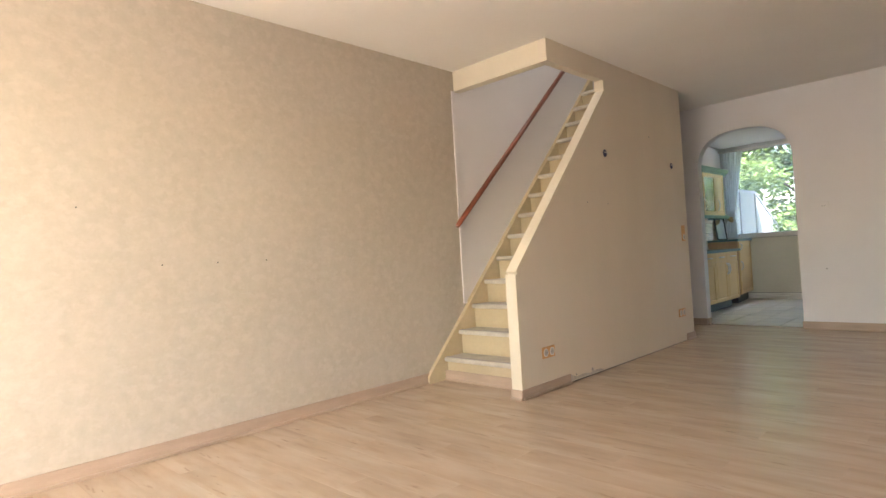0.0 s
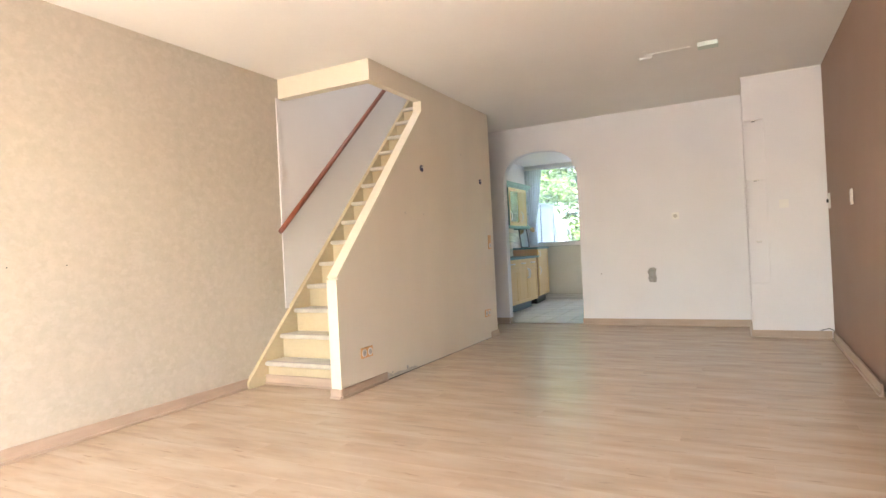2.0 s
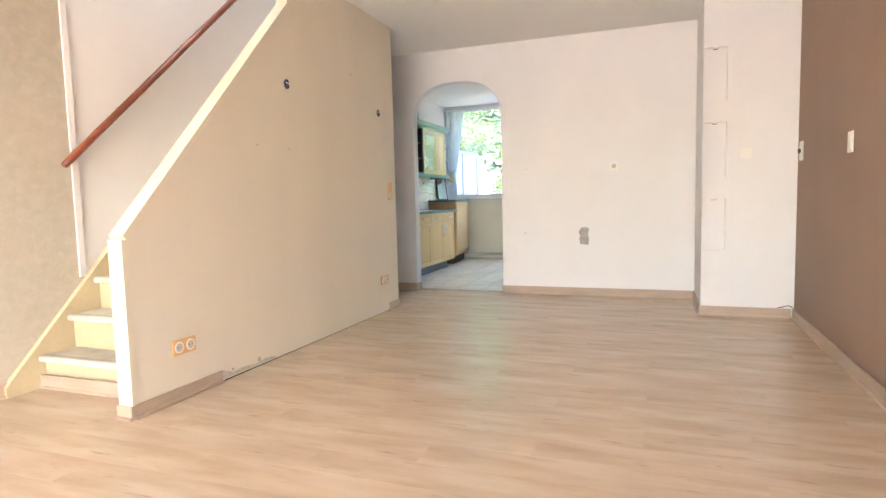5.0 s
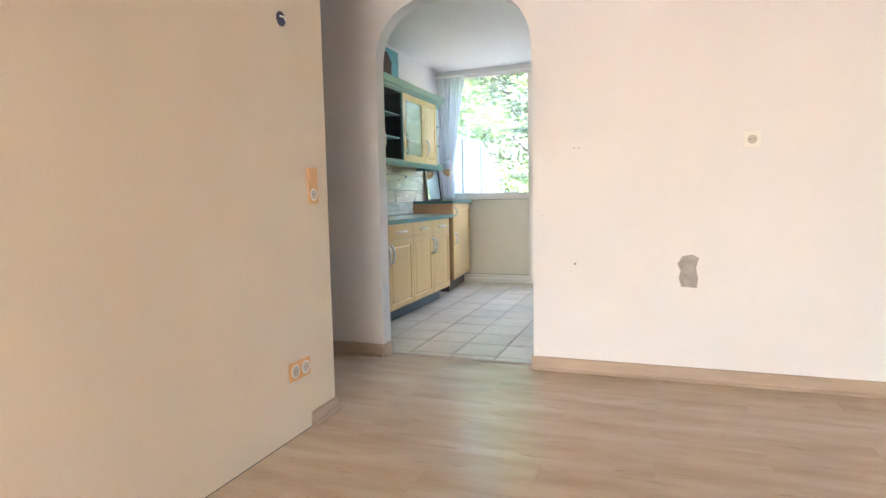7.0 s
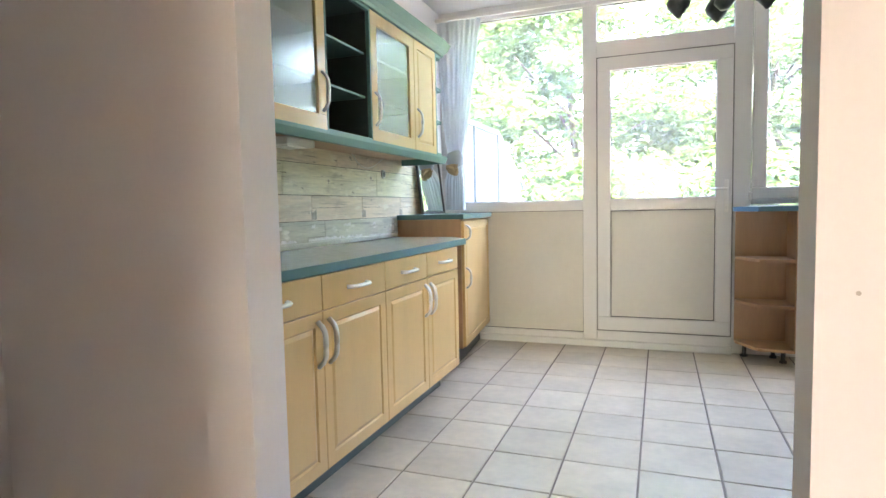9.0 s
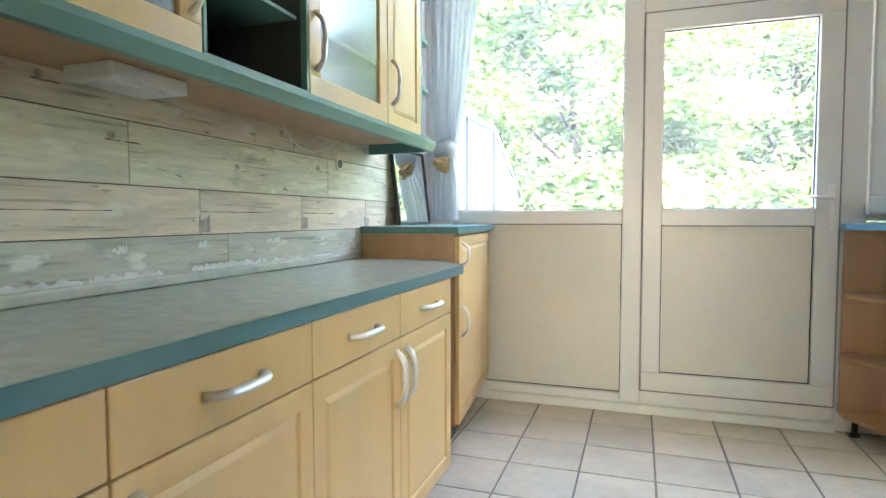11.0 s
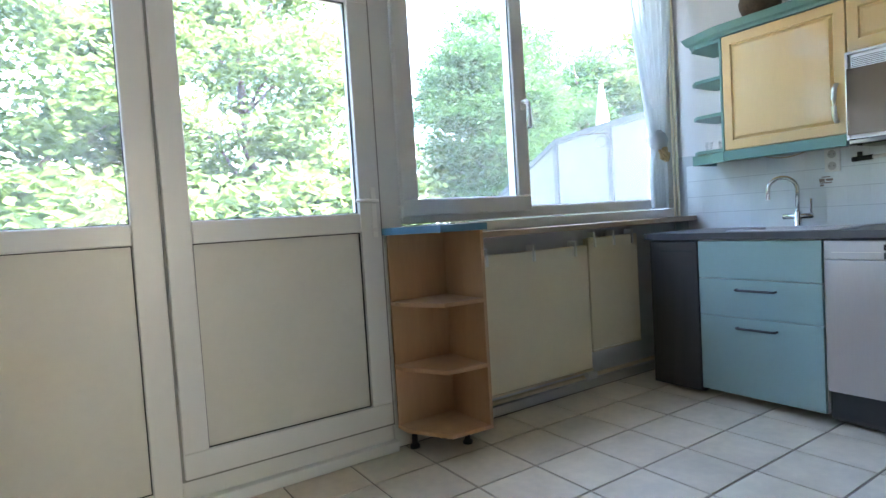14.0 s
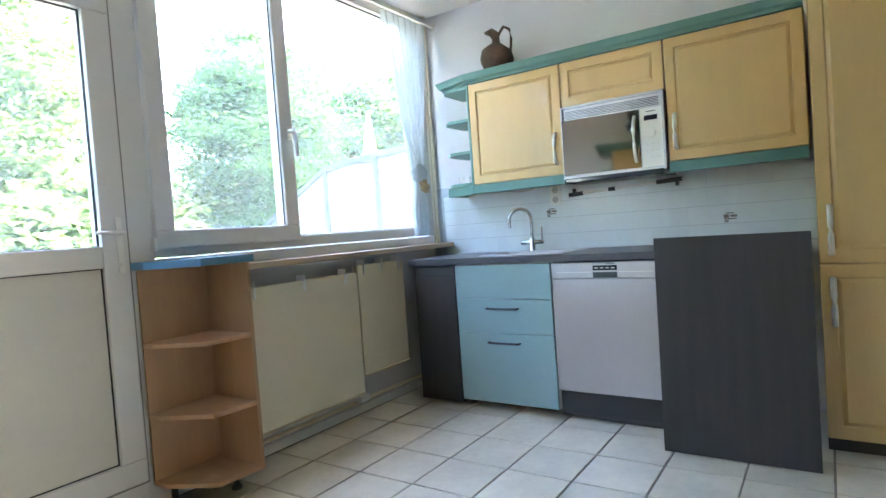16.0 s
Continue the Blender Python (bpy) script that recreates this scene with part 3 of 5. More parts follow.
part("hinge_cap", one(2.125, 2.142, YB - 0.06, YB - 0.03, 1.10, 1.16, 0.004), PLASTIC, sash)

door = thing("door_garden", (1.56, YB, 0.1), "white plastic half-glazed garden door, closed", "door")
door["kind"] = "structure"
L0, L1, D0, D1 = 1.115, 2.02, 0.13, 2.185
for nm, bar in (("bottom_rail", (L0, L1, D0, 0.232)), ("middle_rail", (1.208, 1.918, 1.045, 1.134)), ("top_rail", (L0, L1, 2.09, D1)), ("stile", (L0, 1.208, 0.232, 2.09)), ("stile", (1.918, L1, 0.232, 2.09))):
    part(nm, bars((bar,), YB - 0.05, YB + 0.03, 0.005), UPVC, door)
dp = part("door_panel", one(1.2, 1.925, YB - 0.025, YB, 0.225, 1.05), UPANEL, door, "cream infill panel")
part("panel_seal", seal_loop(1.208, 1.918, 0.232, 1.045, YB - 0.03), SEAL, dp)
pn = part("pane", one(1.2, 1.925, YB - 0.01, YB - 0.004, 1.13, 2.095), HAZY, door)
pn.visible_shadow = False
part("pane_seal", seal_loop(1.208, 1.918, 1.134, 2.09, YB - 0.02), SEAL, pn)
# strip closing the gap round the door; its grey stands for shade
part("door_gap_strip", seal_loop(L0 - 0.0095, L1 + 0.0095, D0 - 0.0095, D1 + 0.0095, YB - 0.036, 0.0155), mat("shaded_door_gap", (0.27, 0.26, 0.24), 0.7, var=0.1, bump=0.0), door)
hp = part("handle_plate", one(1.972, 1.998, YB - 0.058, YB - 0.05, 1.02, 1.25, 0.004), PLASTIC, door)
part("lever", sweep(B(), [(1.985, YB - 0.055, 1.185), (1.985, YB - 0.095, 1.185), (1.975, YB - 0.10, 1.186), (1.88, YB - 0.10, 1.188)], [0.009, 0.009, 0.009, 0.007], 10), NICKEL, hp, "satin metal door lever", True)
part("lock_cylinder", cyl(B(), (1.985, YB - 0.064, 1.055), (1.985, YB - 0.05, 1.055), 0.010), NICKEL, hp)

LAYOUT[0] = None

# front window behind the walk
fw = thing("window_front", (2.35, YF, 0.55), "wide white-framed front window", "window")
fw["kind"] = "structure"
part("window_frame", bars(((X0, X1, Z0, Z0 + 0.07), (X0, X1, Z1 - 0.07, Z1), (X0, X0 + 0.07, Z0 + 0.07, Z1 - 0.07), (X1 - 0.07, X1, Z0 + 0.07, Z1 - 0.07)), YF - 0.2, YF - 0.13), UPVC, fw)
# pane tint added to cut the daylight reaching the living room
pn = part("pane", one(X0 + 0.07, X1 - 0.07, YF - 0.17, YF - 0.164, Z0 + 0.07, Z1 - 0.07), glass("dimming_front_glass", tint=(0.82, 0.805, 0.78)), fw)

# ---- kitchen, long unit run ----
FX = 0.487
ML = facing(FX, 1)


PLINTH = mat("dark_teal_plinth", (0.09, 0.12, 0.125), 0.4, var=0.06)


def base_unit(u0, u1, doors, label):
    t = thing("base_cabinet", (0.2, (u0 + u1) / 2, 0), label, "cabinet", "base cabinets along the long wall")
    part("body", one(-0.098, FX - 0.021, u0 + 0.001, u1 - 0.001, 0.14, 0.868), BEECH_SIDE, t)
    part("plinth", one(-0.09, FX - 0.13, u0, u1, 0, 0.139), PLINTH, t, "dark recessed plinth")
    n = len(doors)
    w = (u1 - u0) / n
    for i, side in enumerate(doors):
        a, b = u0 + i * w + 0.0015, u0 + (i + 1) * w - 0.0015
        d = part("drawer_front", slab_front(a, b, 0.737, 0.866, ML, raised=False), BEECH, t)
        part("handle", bow(ML, (a + b) / 2, 0.80, 0.16, False, r=0.012), NICKEL, d, "nickel bow handle", True)
        d = part("door", slab_front(a, b, 0.143, 0.733, ML), BEECH, t)
        part("handle", bow(ML, b - 0.035 if side == "R" else a + 0.035, 0.62, 0.165, True, r=0.012), NICKEL, d, "nickel bow handle", True)


base_unit(0.20, 0.775, "R", "light beech base cabinet with raised-panel door and drawer")
base_unit(0.775, 1.287, "L", "light beech base cabinet with raised-panel door and drawer")
base_unit(1.287, 2.265, "RL", "light beech double base cabinet with two drawers and two doors")

ct = thing("worktop", (0.2, 1.3, 0.86), "mottled grey-green worktop with a teal edge, chamfered end", "worktop")
op = [(-0.098, 0.19), (FX + 0.006, 0.19), (FX + 0.006, 2.40), (0.315, 2.635), (-0.098, 2.635)]
part("slab", prism(B(), op, "z", 0.872, 0.9055), TOPGREY, ct)
part("edge_band", prism(B(), [(FX + 0.0065, 0.19), (FX + 0.009, 0.19), (FX + 0.009, 2.401), (0.317, 2.638), (0.315, 2.6355), (FX + 0.0065, 2.4)], "z", 0.871, 0.9065), TOPEDGE, ct, "teal edge band")
part("rear_upstand", one(-0.098, -0.073, 0.19, 2.63, 0.9065, 0.934, 0.006), mat("pale_grey_upstand", (0.52, 0.52, 0.43), 0.4, var=0.1, scale=14, fine=160), ct, "pale rear upstand")

# panelling behind the worktop: weathered printed boards
PLANKM = [weathered("weathered_board_" + s, a, w_, k) for s, a, w_, k in
          (("pale", (0.75, 0.69, 0.50), (0.80, 0.76, 0.60), (0.22, 0.19, 0.14)), ("pink", (0.77, 0.64, 0.48), (0.76, 0.69, 0.55), (0.26, 0.21, 0.16)),
           ("grey", (0.58, 0.57, 0.45), (0.78, 0.76, 0.66), (0.15, 0.15, 0.13)))]
splash = setting("wall_splashback", one(-0.1, -0.092, 0.19, 3.3, 0.90, 1.46), mat("dark_joint", (0.10, 0.085, 0.07), 0.9, bump=0.0), "splashback of weathered printed boards", "splashback")

# wall units above
UX, UZ0, UZ1 = 0.24, 1.452, 2.12
MU = facing(UX, 1)


def carcass(u0, u1, x0, x1, z0, z1, t=0.016, shelves=(), back=True):
    bm = B()
    box(bm, x0, x1, u0, u0 + t, z0, z1)
    box(bm, x0, x1, u1 - t, u1, z0, z1)
    box(bm, x0, x1, u0 + t, u1 - t, z0, z0 + t)
    box(bm, x0, x1, u0 + t, u1 - t, z1 - t, z1)
    if back:
        box(bm, x0, x0 + 0.006, u0 + t, u1 - t, z0 + t, z1 - t)
    for z in shelves:
        box(bm, x0 + 0.006, x1 - 0.01, u0 + t, u1 - t, z, z + t)
    return bm


def glass_unit(u0, u1, hinge):
    t = thing("wall_cabinet", (0.07, (u0 + u1) / 2, UZ0), "beech wall cabinet with a ribbed glass door", "cabinet", "wall cabinets above the worktop")
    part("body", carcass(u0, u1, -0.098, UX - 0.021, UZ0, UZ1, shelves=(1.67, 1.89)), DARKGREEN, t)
    d = part("door_frame", frame_front(u0 + 0.002, u1 - 0.002, UZ0 + 0.002, UZ1 - 0.002, MU), BEECH, t)
    part("door_glass", turn(one(u0 + 0.06, u1 - 0.06, UZ0 + 0.06, UZ1 - 0.06, -0.012, -0.008), MU), CABGLASS, d, "ribbed translucent glass")
    part("handle", bow(MU, u0 + 0.035 if hinge == "R" else u1 - 0.035, 1.62, 0.17, True), NICKEL, d, "nickel bow handle", True)


glass_unit(0.72, 1.255, "L")
glass_unit(1.69, 2.245, "R")
t = thing("open_wall_cabinet", (0.07, 1.47, UZ0), "open dark green wall cabinet with two shelves", "cabinet", "wall cabinets above the worktop")
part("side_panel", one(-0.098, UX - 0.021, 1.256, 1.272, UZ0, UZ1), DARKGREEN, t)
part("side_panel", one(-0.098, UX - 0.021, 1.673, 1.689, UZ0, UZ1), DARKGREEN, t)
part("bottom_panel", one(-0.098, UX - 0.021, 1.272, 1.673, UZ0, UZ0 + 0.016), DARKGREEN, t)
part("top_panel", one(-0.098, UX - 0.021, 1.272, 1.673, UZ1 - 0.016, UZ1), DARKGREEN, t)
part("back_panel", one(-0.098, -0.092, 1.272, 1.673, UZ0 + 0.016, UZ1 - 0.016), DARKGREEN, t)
for z in (1.68, 1.90):
    part("shelf", one(-0.09, UX - 0.03, 1.272, 1.673, z - 0.012, z, 0.002), GREEN, t)
part("front_trim", frame_front(1.256, 1.689, UZ0, UZ1, MU, border=0.013), GREEN, t, "sea-green front edge")
t = thing("wall_cabinet", (0.07, 2.42, UZ0), "narrow beech wall cabinet with a raised-panel door", "cabinet", "wall cabinets above the worktop")
part("body", one(-0.098, UX - 0.021, 2.246, 2.60, UZ0, UZ1), BEECH, t)
d = part("door", slab_front(2.248, 2.599, UZ0 + 0.002, UZ1 - 0.002, MU), BEECH, t)
part("handle", bow(MU, 2.285, 1.62, 0.17, True), NICKEL, d, "nickel bow handle", True)


def end_shelf(name, label, wallx, fx, u0, u1, z0, z1, n, sgn, cut=0.06):
    """Open quarter shelves beside the last wall cabinet; sgn: the way the run goes on."""
    t = thing(name, ((wallx + fx) / 2, u0, z0), label, "shelf")
    lo, hi = sorted((u0, u0 + sgn * 0.012))
    xa, xb = sorted((wallx, fx))
    part("back_panel", one(xa, xb, lo, hi, z0, z1), GREEN, t)
    s = 1 if fx > wallx else -1
    for i in range(n):
        z = z0 + (z1 - z0 - 0.02) * i / (n - 1)
        pts = [(wallx, u0 + sgn * 0.012), (fx - s * 0.005, u0 + sgn * 0.012), (fx - s * 0.01, u1 - sgn * cut), (fx - s * cut, u1), (wallx, u1)]
        part("shelf", prism(B(), pts, "z", z, z + 0.018), GREEN, t)
    return t


end_shelf("end_shelf", "sea-green open end shelf beside the wall cabinets", -0.098, UX, 2.602, 2.75, UZ0, UZ1, 4, 1, 0.03)


def cornice(name, label, pts_fn, prof):
    bm = B()
    rows = [[bm.verts.new(pts_fn(i, o, z)) for o, z in prof] for i in range(4)]
    for a, b in zip(rows, rows[1:]):
        for k in range(len(prof)):
            j = (k + 1) % len(prof)
            bm.faces.new((a[k], a[j], b[j], b[k]))
    bm.faces.new(rows[0])
    bm.faces.new(rows[-1][::-1])
    return bm


prof_top = [(-0.04, 2.122), (0.012, 2.122), (0.016, 2.14), (0.035, 2.155), (0.05, 2.19), (0.055, 2.205), (-0.04, 2.205)]


def left_run(i, o, z):
    return ((UX + o, 0.72, z), (UX + o, 2.60 + o * 0.4, z), (UX - 0.015 + o, 2.745 + o, z), (-0.098, 2.755 + o, z))[i]


cn = thing("cornice", (0.07, 1.7, 2.12), "sea-green moulded cornice along the wall cabinets", "cornice")
part("moulding", cornice("c", "", left_run, prof_top), GREEN, cn)
part("top_board", one(-0.098, UX - 0.035, 0.72, 2.75, 2.122, 2.138), GREEN, cn)
lr = thing("light_rail", (0.07, 1.7, 1.37), "sea-green pelmet rail under the wall cabinets", "pelmet")
prof_low = [(-0.012, 1.402), (0.012, 1.402), (0.017, 1.416), (0.024, 1.434), (0.024, 1.45), (-0.012, 1.45)]
part("moulding", cornice("c", "", left_run, prof_low), GREEN, lr)
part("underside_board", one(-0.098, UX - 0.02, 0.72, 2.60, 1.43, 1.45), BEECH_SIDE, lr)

hood = thing("under_cabinet_lamp", (0.05, 1.22, 1.42), "white flat lamp under the wall cabinets", "lamp")
part("housing", one(-0.03, 0.11, 1.13, 1.35, 1.392, 1.428, 0.008), PLASTIC, hood)
part("cover", one(0.0, 0.09, 1.16, 1.30, 1.386, 1.393, 0.003), PLASTIC, hood)
cable = thing("lamp_cable", (-0.08, 2.2, 1.40), "thin pale cable hanging below the wall cabinets", "cable")
part("wire", sweep(B(), [(-0.07, 2.0 + 0.055 * i, 1.44 - 0.085 * math.sin(math.pi * (i / 8) ** 0.8)) for i in range(9)], 0.003, 6), PLASTIC, cable)
ws = thing("junction_socket", (-0.09, 2.44, 1.33), "open socket box in the splashback", "socket")
part("ring", cyl(B(), (-0.086, 2.44, 1.33), (-0.078, 2.44, 1.33), 0.028), PLASTIC, ws)
part("core", cyl(B(), (-0.079, 2.44, 1.33), (-0.0765, 2.44, 1.33), 0.020), BLACKP, ws)

# higher cabinet at the window end
LAYOUT[0] = corner_side
tc_ = thing("corner_cabinet", (0.1, 3.1, 0), "light beech corner cabinet with teal top", "cabinet")
fp = [(-0.098, 2.642), (0.34, 2.642), (0.255, 3.55), (-0.098, 3.55)]
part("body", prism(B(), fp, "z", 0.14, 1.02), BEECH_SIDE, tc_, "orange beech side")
part("plinth", prism(B(), [(-0.09, 2.70), (0.28, 2.70), (0.20, 3.53), (-0.09, 3.53)], "z", 0, 0.14), BLACKW, tc_)
part("top", prism(B(), [(-0.098, 2.635), (0.365, 2.62), (0.30, 3.56), (-0.098, 3.56)], "z", 1.022, 1.055), TOPEDGE, tc_, "teal top")
dv = Vector((0.255 - 0.34, 3.55 - 2.642, 0))
u = dv.normalized()
w = Vector((u.y, -u.x, 0))
mt = Matrix(((u.x, 0, w.x, 0.34), (u.y, 0, w.y, 2.642), (0, 1, 0, 0), (0, 0, 0, 1))) @ Matrix.Translation((0, 0, 0.021))
d = part("door", slab_front(0.005, 0.905, 0.15, 1.01, mt), BEECH, tc_)
part("handle", bow(mt, 0.05, 0.62, 0.14, True), NICKEL, d, "nickel bow handle", True)
part("handle", bow(mt, 0.05, 0.93, 0.10, True), NICKEL, d, "nickel bow handle", True)

mir = thing("leaning_mirror", (-0.05, 3.15, 1.056), "dark-framed mirror leaning against the wall on the corner cabinet", "mirror")
mm = Matrix.Translation((-0.03, 2.96, 1.057)) @ Matrix.Rotation(radians(-6), 4, "Y")
bm = B()
for a in ((0, 0.46, 0, 0.016), (0, 0.46, 0.404, 0.42), (0, 0.016, 0.016, 0.404), (0.444, 0.46, 0.016, 0.404)):
    box(bm, -0.014, 0.006, a[0], a[1], a[2], a[3], 0.002)
part("frame", turn(bm, mm), BLACKW, mir)
part("mirror_glass", turn(one(-0.004, 0.0, 0.014, 0.446, 0.014, 0.406), mm), MIRROR, mir)

LAYOUT[0] = None
pic = thing("poster", (-0.09, 2.0, 2.21), "print of a dark shape on sky blue, standing on the cornice", "poster")
part("sheet", one(-0.094, -0.086, 1.70, 2.33, 2.207, 2.66, 0.001), BLUEPAINT, pic)
part("dark_shape", prism(B(), [(1.80, 2.21), (2.20, 2.21), (2.22, 2.30), (2.14, 2.42), (2.16, 2.52), (2.06, 2.61), (1.93, 2.62), (1.86, 2.60), (1.84, 2.50), (1.90, 2.42), (1.86, 2.32)], "x", -0.0855, -0.083), DARKPAINT, pic)
part("red_shape", prism(B(), [(2.15, 2.21), (2.31, 2.21), (2.31, 2.34), (2.24, 2.40), (2.19, 2.34)], "x", -0.0825, -0.08), REDPAINT, pic)

# ---- kitchen, sink side ----
RX = 3.70
MR = facing(RX, -1)


def bar_handle(u, v, m, length=0.20):
    return sweep(B(), [m @ Vector(q) for q in ((u - length / 2, v, 0.0), (u - length / 2, v, 0.022), (u - length / 2 + 0.01, v, 0.028),
                 (u + length / 2 - 0.01, v, 0.028), (u + length / 2, v, 0.022), (u + length / 2, v, 0.0))], 0.006, 8)


LAYOUT[0] = base_side
t = thing("drawer_cabinet", (4.0, 2.87, 0), "pale aqua drawer cabinet with black bar handles", "cabinet")
part("body", one(RX + 0.021, KD - 0.002, 2.548, 3.185, 0.13, 0.925), PLASTIC, t)
part("plinth", one(RX + 0.26, KD - 0.01, 2.548, 3.185, 0, 0.128), BLACKW, t)
for i, (a, b) in enumerate(((0.728, 0.922), (0.535, 0.725), (0.135, 0.532))):
    d = part("drawer_front", slab_front(2.551, 3.182, a, b, MR, raised=False), AQUA, t)
    if i:
        part("handle", bar_handle(2.865, b - 0.05, MR), BLACKP, d, "black bar handle")
t = thing("corner_base_cabinet", (4.0, 3.33, 0), "black-brown corner base cabinet", "cabinet")
part("body", one(RX + 0.021, KD - 0.002, 3.187, 3.50, 0.06, 0.925), BLACKW, t)
part("door", slab_front(3.19, 3.498, 0.07, 0.92, MR, raised=False), BLACKW, t)
part("recessed_grip", turn(one(3.22, 3.42, 0.862, 0.872, 0.0005, 0.003), MR), BLACKP, t)

dw = thing("dishwasher", (4.0, 2.25, 0), "brushed steel built-under dishwasher", "dishwasher")
part("casing", one(RX + 0.031, KD - 0.01, 1.955, 2.543, 0.10, 0.92), BLACKP, dw)
part("door", slab_front(1.957, 2.541, 0.245, 0.835, MR, 0.03, raised=False), STEEL, dw)
cp = part("control_panel", slab_front(1.957, 2.541, 0.838, 0.918, MR, 0.03, raised=False), STEEL, dw)
part("display", turn(one(2.175, 2.305, 0.878, 0.903, 0.0, 0.002), MR), STEELDARK, cp, "dark display window")
part("grip_recess", turn(one(2.175, 2.305, 0.842, 0.869, 0.0, 0.0018), MR), PEWTER, cp, "grey grip recess")
for k in range(4):
    part("button", turn(one(2.187 + k * 0.03, 2.205 + k * 0.03, 0.888, 0.893, 0.002, 0.003), MR), NICKEL, cp)
part("maker_mark", turn(one(2.185, 2.235, 0.909, 0.913, 0.0, 0.001), MR), BLACKP, cp)
for a, b in ((1.99, 2.165), (2.315, 2.51)):
    part("grip_line", turn(one(a, b, 0.868, 0.871, 0.0, 0.0015), MR), PLASTIC, cp)
pz = [(1.957, 0.232), (1.957, 0.012)] + [(1.957 + 0.585 * i / 10, 0.012 + 0.055 * (i / 10) ** 2) for i in range(1, 11)] + [(2.542, 0.232)]
part("plinth", prism(B(), pz, "x", RX + 0.035, RX + 0.053), BLACKW, dw, "black-brown plinth with a bowed lower edge")

tp = thing("sink_worktop", (4.0, 2.7, 0.93), "anthracite worktop on the sink side", "worktop")
bm = B()
SK = (3.79, 4.10, 2.52, 3.04)
for a in ((RX - 0.01, SK[0], 1.37, 3.53), (SK[1], KD - 0.002, 1.37, 3.53), (SK[0], SK[1], 1.37, SK[2]), (SK[0], SK[1], SK[3], 3.53)):
    box(bm, *a, 0.93, 0.968)
part("slab", bm, DARKTOP, tp)
sk_ = thing("sink", (3.98, 2.76, 0.9), "inset stainless steel sink", "sink")
bm = B()
for a in ((SK[0] - 0.02, SK[1] + 0.02, SK[2] - 0.02, SK[2] + 0.012), (SK[0] - 0.02, SK[1] + 0.02, SK[3] - 0.012, SK[3] + 0.02),
          (SK[0] - 0.02, SK[0] + 0.012, SK[2] + 0.012, SK[3] - 0.012), (SK[1] - 0.012, SK[1] + 0.02, SK[2] + 0.012, SK[3] - 0.012)):
    box(bm, *a, 0.9685, 0.974, 0.002)
part("rim", bm, STEEL, sk_)
bm = B()
box(bm, SK[0], SK[1], SK[2], SK[3], 0.90, 0.905)
for a in ((SK[0], SK[0] + 0.004, SK[2], SK[3]), (SK[1] - 0.004, SK[1], SK[2], SK[3]), (SK[0], SK[1], SK[2], SK[2] + 0.004), (SK[0], SK[1], SK[3] - 0.004, SK[3])):
    box(bm, *a, 0.905, 0.969)
part("basin", bm, STEEL, sk_)
TX, TY = 4.15, 2.885
fc = thing("kitchen_tap", (TX, TY, 0.97), "chrome swan-neck mixer tap", "tap")
part("base", lathe(B(), (TX, TY, 0.9685), [(0.026, 0), (0.026, 0.006), (0.02, 0.012), (0.02, 0.085), (0.017, 0.09)], 18), CHROME, fc, smooth=True)
neck = [(TX, TY, 1.05), (TX, TY, 1.19)] + [(TX - 0.045 * (1 - math.cos(a)), TY + 0.055 * (1 - math.cos(a)), 1.19 + 0.07 * math.sin(a)) for a in [math.pi * i / 10 for i in range(1, 11)]] + [(TX - 0.09, TY + 0.11, 1.135)]
part("neck", sweep(B(), neck, 0.012, 12), CHROME, fc, smooth=True)
part("cross_valve", cyl(B(), (TX - 0.02, TY + 0.07, 1.03), (TX + 0.02, TY - 0.07, 1.03), 0.016), CHROME, fc, smooth=True)
part("lever", cyl(B(), (TX + 0.018, TY - 0.06, 1.04), (TX + 0.012, TY - 0.065, 1.13), 0.006), CHROME, fc)

# dark boards standing in front of the gap beside the dishwasher
LAYOUT[0] = board_side
bd = thing("dark_board", (3.66, 1.66, 0), "black-brown wooden panel standing on the floor", "panel")
part("panel", turn(one(0, 0.018, -0.31, 0.31, 0.052, 1.055, 0.002), Matrix.Translation((3.635, 1.665, 0)) @ Matrix.Rotation(radians(1.2), 4, "Y")), BLACKW, bd)
part("foot_batten", one(3.657, 3.70, 1.37, 1.95, 0, 0.12), BLACKW, bd)
bd2 = thing("dark_board", (3.70, 1.64, 0), "narrower black-brown panel behind the first board", "panel")
part("foot_batten", one(3.702, 3.73, 1.39, 1.93, 0, 0.125), BLACKW, bd2)
part("panel", turn(one(0, 0.018, -0.27, 0.30, 0.125, 0.985, 0.002), Matrix.Translation((3.667, 1.645, 0)) @ Matrix.Rotation(radians(1.2), 4, "Y")), BLACKW, bd2)

# tall cabinet
LAYOUT[0] = tall_side
tl = thing("tall_cabinet", (4.0, 1.04, 0), "tall light beech larder cabinet with two doors", "cabinet")
part("body", one(RX + 0.021, KD - 0.002, 0.745, 1.345, 0.19, 2.30), BEECH, tl)
part("plinth", one(RX + 0.06, KD - 0.01, 0.745, 1.345, 0, 0.188), BLACKW, tl)
d = part("door", slab_front(0.748, 1.342, 0.195, 0.885, MR), BEECH, tl)
part("handle", bow(MR, 1.30, 0.74, 0.19, True, 0.03, 0.012, 0.6), NICKEL, d, "flat nickel handle", True)
part("knob", cyl(B(), (RX - 0.03, 1.03, 0.56), (RX, 1.03, 0.56), 0.015), BLACKP, d)
d = part("door", slab_front(0.748, 1.342, 0.89, 2.295, MR), BEECH, tl)
part("handle", bow(MR, 1.30, 1.02, 0.19, True, 0.03, 0.012, 0.6), NICKEL, d, "flat nickel handle", True)

# wall units over the sink
VX = 4.0
MV = facing(VX, -1)


